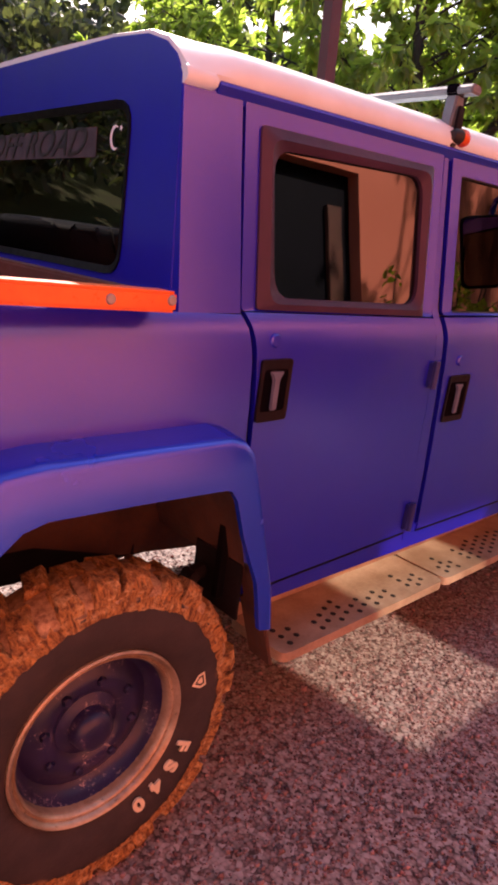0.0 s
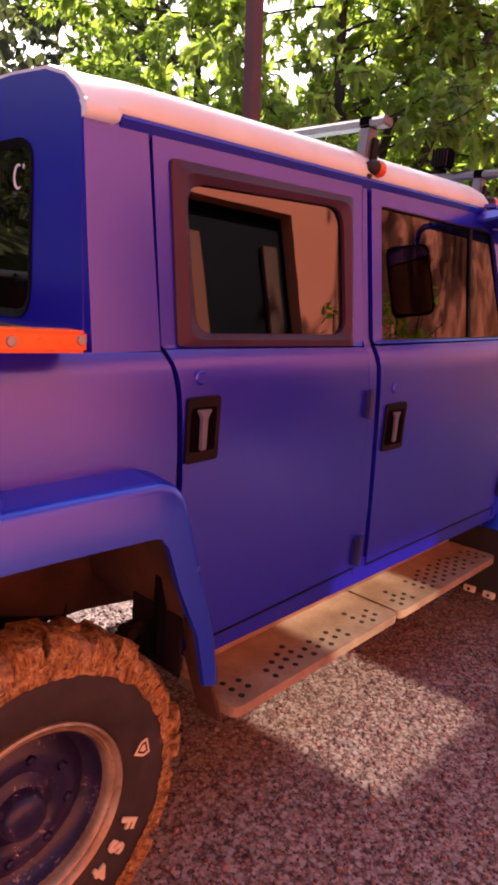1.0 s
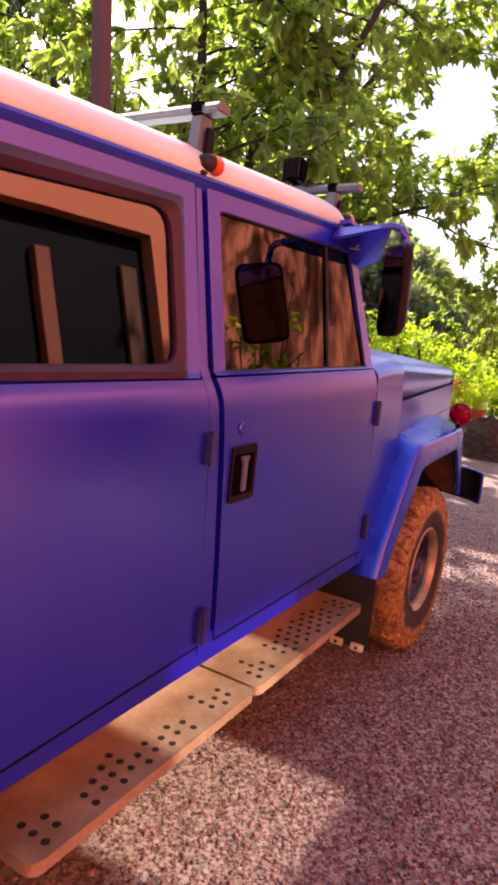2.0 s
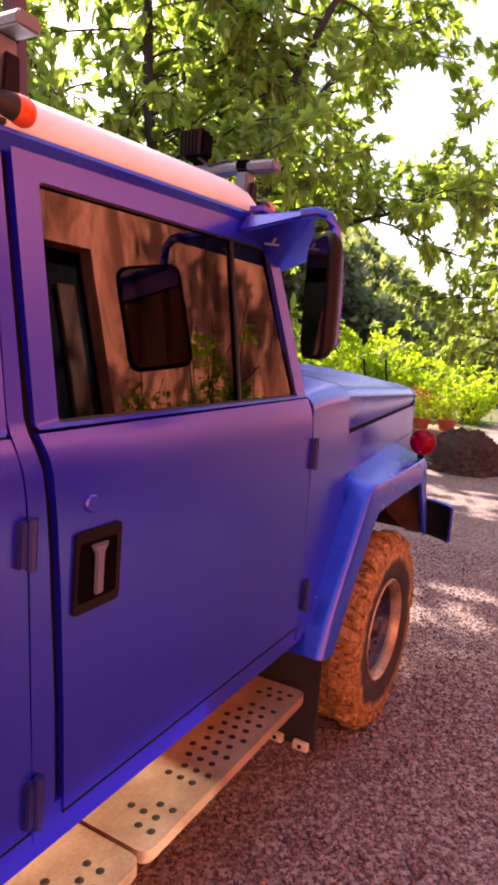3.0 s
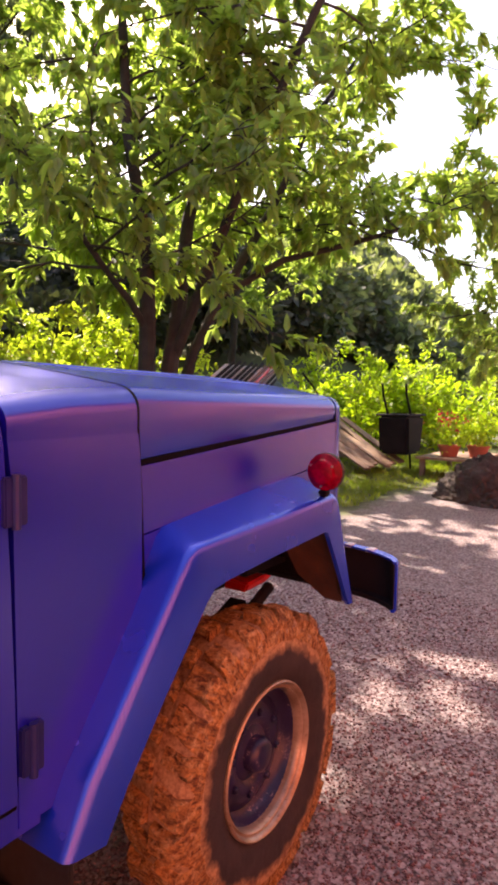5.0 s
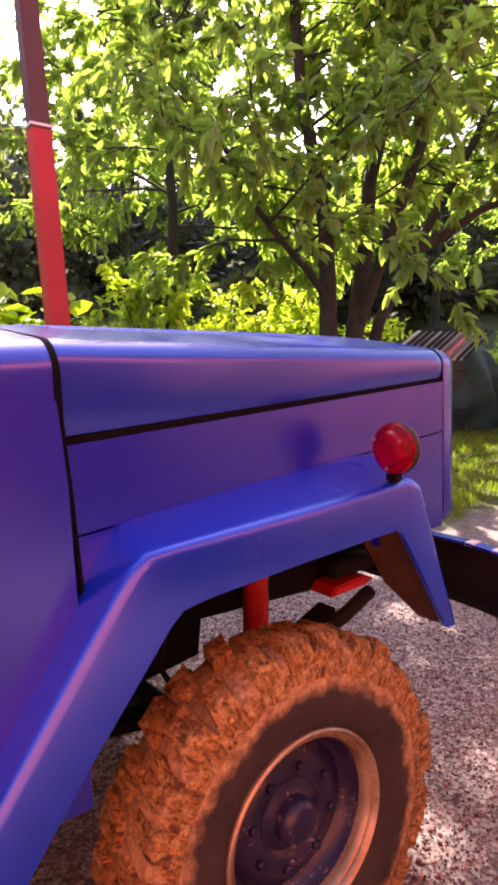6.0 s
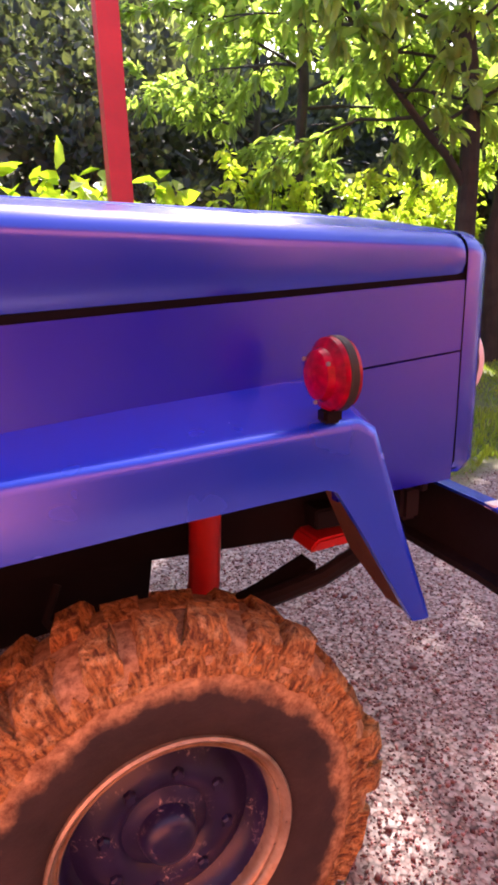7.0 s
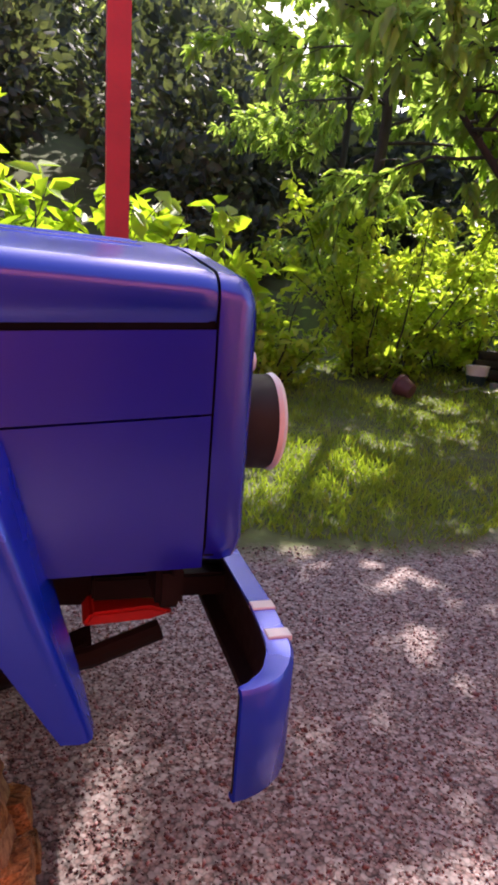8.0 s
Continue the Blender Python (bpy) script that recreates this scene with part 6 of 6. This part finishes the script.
sheet = [Vector((9.98, 6.42, 1.40)), Vector((11.90, 6.42, 1.37)), Vector((11.90, 6.42, 1.37)) + run, Vector((9.98, 6.42, 1.40)) + run]
part("roof_sheet", faces([v + Vector((0, 0, d)) for d in (0.0, -0.012) for v in sheet], [(0, 1, 2, 3), (7, 6, 5, 4), (0, 4, 5, 1), (1, 5, 6, 2), (2, 6, 7, 3), (3, 7, 4, 0)]), WHITE_TRIM, shed, "white roof sheet under the strips")
for k in range(11):
    foot = Vector((10.10 + 0.176 * k, 6.40, 1.402 - 0.003 * k))
    strip = loft([[foot + run * u + Vector((dx, -0.02, dz + 0.008 * (k % 3))) for dx, dz in ((0.0, 0.0), (0.012, 0.035), (0.062, 0.035), (0.075, 0.0))] for u in (-0.04, 0.5, 1.04 + 0.05 * (k % 2))])
    part("roof_strip", strip, (BROWN_WOOD, RED_STEEL)[k == 7] if 5 < k < 9 else CHASSIS, shed, "worn slanting roof strip")
tank = thing("storage_drum", "dull translucent plastic drum beside the shed", "drum", (13.45, 6.5, 0.2))
part("drum", lathe([(0.0, 0.0), (0.28, 0.0), (0.32, 0.05), (0.32, 0.30), (0.335, 0.32), (0.32, 0.34), (0.32, 0.82), (0.28, 0.92), (0.0, 0.94)], 32), DRUM, tank, at=pose(13.45, 6.5, 0.25, 90, 0, 0))
part("hose", tube([(13.05, 6.3, 1.75), (13.3, 6.2, 1.50), (13.55, 6.1, 1.18), (13.9, 6.05, 1.12), (14.05, 6.0, 0.98), (13.95, 6.0, 0.80), (13.7, 6.0, 0.72), (13.6, 6.0, 0.5)], 0.020, 8), CHASSIS, tank, "black hose looping down")
tarp = thing("tarpaulin", "dark green tarpaulin hung over a heap by the shed", "tarpaulin", (12.75, 7.0, 0.25))
tb = bmesh.new()
bmesh.ops.create_icosphere(tb, subdivisions=5, radius=1.0, matrix=Matrix.LocRotScale((12.80, 7.05, 0.45), None, (1.0, 0.62, 1.26)))
for v in tb.verts:
    fall = min(1.0, max(0.0, 1.75 - v.co.z))
    pleat = 0.075 * math.sin(11.0 * v.co.x + 4.0 * v.co.y + 2.2 * noise.noise(v.co * 1.3)) * fall
    v.co += Vector((0.3, -1, 0)) * pleat + Vector((1, 1, 1)) * (0.10 * noise.noise(v.co * 1.7) + 0.03 * noise.noise(v.co * 7.0))
    v.co.z = max(v.co.z, 0.2)
part("sheet", tb, TARP, tarp)
part("lid", lathe([(0.0, 0.03), (0.16, 0.03), (0.20, 0.0), (0.20, -0.03)], 28), PALE, tarp, "pale round lid weighing it down", at=pose(12.35, 6.8, 1.70, 80, 0, 10))
rngp = random.Random(3)
heap = thing("plank_stack", "weathered planks leaning down from a low dark heap", "planks", (12.9, 5.2, 0.1))
for k in range(8):
    top = Vector((12.50 + 0.155 * k, 5.74 + 0.10 * math.sin(2.3 * k), 0.72 + 0.025 * k + 0.03 * (k % 2)))
    low = Vector((11.98 + 0.172 * k, 4.50 - 0.03 * k + rngp.uniform(-0.10, 0.12), 0.17 + 0.02 * (k % 3)))
    d = (top - low).normalized()
    side = d.cross(Vector((0, 0, 1))).normalized()
    m = Matrix((d, side, side.cross(d) * -1)).transposed().to_4x4()
    half = (top - low).length / 2
    part("plank", box(-half, half, -0.070 - 0.012 * (k % 3), 0.070, -0.016, 0.016, 0.004, m=Matrix.Translation((top + low) / 2) @ m @ Matrix.Rotation(rngp.uniform(-0.12, 0.12), 4, "X")), PLANK, heap)
part("bearer", box(12.45, 13.75, 5.62, 5.80, 0.1, 0.66, 0.01), BROWN_WOOD, heap, "dark wooden bearer")
barrow = thing("wheelbarrow", "black wheelbarrow standing with its handles up", "wheelbarrow", (13.4, 4.45, 0.10))
part("tray", prism([(12.98, 0.34), (13.60, 0.34), (13.74, 1.02), (12.90, 1.02)], 4.15, 4.70, 0.05), CHASSIS, barrow, "black barrow tray")
part("tray_rim", tube([(12.89, 4.14, 1.02), (13.75, 4.14, 1.02), (13.75, 4.71, 1.02), (12.89, 4.71, 1.02), (12.89, 4.14, 1.02)], 0.018, 8), CHASSIS, barrow, "black tray rim")
for y in (4.22, 4.64):
    part("grip", tube([(13.25, y, 0.98), (13.08, y - 0.02, 1.16), (12.92, y - 0.03, 1.36), (12.86, y - 0.03, 1.56)], 0.020, 8), CHASSIS, barrow, "black bent tube handle")
    part("leg", tube([(13.2, y, 0.5), (13.3, y, 0.08)], 0.02, 8), CHASSIS, barrow, "black tube leg")
mound = thing("soil_heap", "heap of dark loose soil on the yard", "soil heap", (11.2, 2.3, 0))
mb = bmesh.new()
bmesh.ops.create_icosphere(mb, subdivisions=6, radius=1.0, matrix=Matrix.LocRotScale((11.2, 2.32, -0.05), None, (0.75, 0.62, 0.62)))
for v in mb.verts:
    v.co += v.normal * (0.16 * noise.noise(v.co * 2.6) + 0.06 * noise.noise(v.co * 8.0) + 0.05 * noise.noise(v.co * 19.0) + 0.035 * noise.noise(v.co * 47.0))
part("soil", mb, SOIL, mound, smooth=60)
table = thing("plank_bench", "low plank bench with flower pots on it", "bench", (13.4, 3.4, 0))
part("top", box(12.9, 14.6, 3.0, 4.0, 0.30, 0.34, 0.006), PLANK, table)
for x, y in ((13.0, 3.1), (14.5, 3.1), (13.0, 3.9), (14.5, 3.9)):
    part("leg", box(x - 0.04, x + 0.04, y - 0.04, y + 0.04, 0.0, 0.30, 0.004), PLANK, table)
for k, (x, y) in enumerate(((13.3, 3.55), (13.5, 3.12))):
    pot = thing("flower_pot", ("terracotta pot with pink flowers on a bench", "terracotta pot with yellow-green leaves on a bench")[k], "flower pot", (x, y, 0.34), "pots on the bench")
    part("pot", lathe([(0.0, 0.0), (0.13, 0.0), (0.17, 0.16), (0.185, 0.16), (0.19, 0.20), (0.165, 0.20), (0.15, 0.14), (0.0, 0.14)], 28), TERRACOTTA, pot, at=pose(x, y, 0.34, 90, 0, 0))
    rng = np.random.default_rng(90 + k)
    b = rng.normal(size=(260, 3)) * [0.15, 0.15, 0.13] + [x, y, 0.75]
    part("leaves", leaf_mesh("leaves", b, rng.normal(size=(260, 3)) + [0, 0, 0.6], 0.08 * rng.uniform(0.6, 1.3, 260), LEAF_LIME, rng, 0.6), LEAF_LIME, pot)
    if k == 0:
        b = rng.normal(size=(90, 3)) * [0.13, 0.13, 0.10] + [x, y, 0.95]
        tagged(part("blossom", leaf_mesh("blossom", b, rng.normal(size=(90, 3)), 0.05 * rng.uniform(0.7, 1.3, 90), PINK, rng, 0.9), PINK, pot), kind="stuff")
    part("stalk", merge(*[tube([(x + rng.normal() * 0.04, y + rng.normal() * 0.04, 0.46), (x + rng.normal() * 0.12, y + rng.normal() * 0.12, 0.95)], 0.006, 5, 0.003) for _ in range(8)]), LEAF_BRIGHT, pot)

# small litter by the shrubs
zl = lawn_z(8.3, 7.4)
pot = thing("clay_pot", "small dark red clay pot lying on the grass", "pot", (8.30, 7.45, zl))
part("pot", lathe([(0.0, 0.0), (0.09, 0.0), (0.13, 0.17), (0.145, 0.17), (0.145, 0.21), (0.12, 0.21), (0.10, 0.10), (0.0, 0.10)], 24), POLE_DARK, pot, at=pose(8.30, 7.45, zl + 0.12, 20, 0, 30))
zl = lawn_z(9.9, 8.45)
pail = thing("bucket", "white and teal plastic bucket on the grass", "bucket", (9.95, 8.50, zl))
part("pail", lathe([(0.0, 0.0), (0.12, 0.0), (0.15, 0.15)], 24), TARP, pail, "teal lower part", at=pose(9.95, 8.50, zl, 90, 0, 0))
part("upper_pail", lathe([(0.15, 0.15), (0.165, 0.27), (0.172, 0.27), (0.172, 0.29), (0.15, 0.29), (0.13, 0.12), (0.0, 0.10)], 24), WHITE_TRIM, pail, "white rim", at=pose(9.95, 8.50, zl, 90, 0, 0))
logs = thing("timber_pile", "dark old timbers piled by the shrubs", "timber", (10.7, 8.7, zl))
for k in range(5):
    part("timber", tube([(10.1 + 0.1 * k, 8.9 + 0.05 * k, zl + 0.12 + 0.14 * (k % 3)), (11.6, 8.4 + 0.2 * (k % 2), zl + 0.14 + 0.15 * (k % 3))], 0.09, 10), BARK, logs)
board = thing("pale_beam", "pale squared beam lying on the ground", "beam", (10.6, 8.1, zl))
part("beam", box(-0.9, 0.9, -0.05, 0.05, -0.05, 0.05, 0.006, m=pose(10.9, 8.05, lawn_z(10.9, 8.05) + 0.06, 0, 0, -12)), PALE, board)
for k in range(5):
    sx, sy = 9.25 + 0.16 * k, 7.9 + 0.1 * (k % 3)
    scrap = thing("metal_scrap", "bent grey metal scrap on the grass", "scrap metal", (sx, sy, lawn_z(sx, sy)), "scraps by the bucket")
    part("strip", loft([[(sx + 0.12 * u, sy + 0.06 * math.sin(u * 3 + k) + dy, lawn_z(sx, sy) + 0.02 + 0.04 * u * u + dz) for dy, dz in ((0, 0), (0.05, 0.01), (0.05, 0.016), (0, 0.006))] for u in np.linspace(-1, 1, 5)]), GREY_STEEL, scrap)
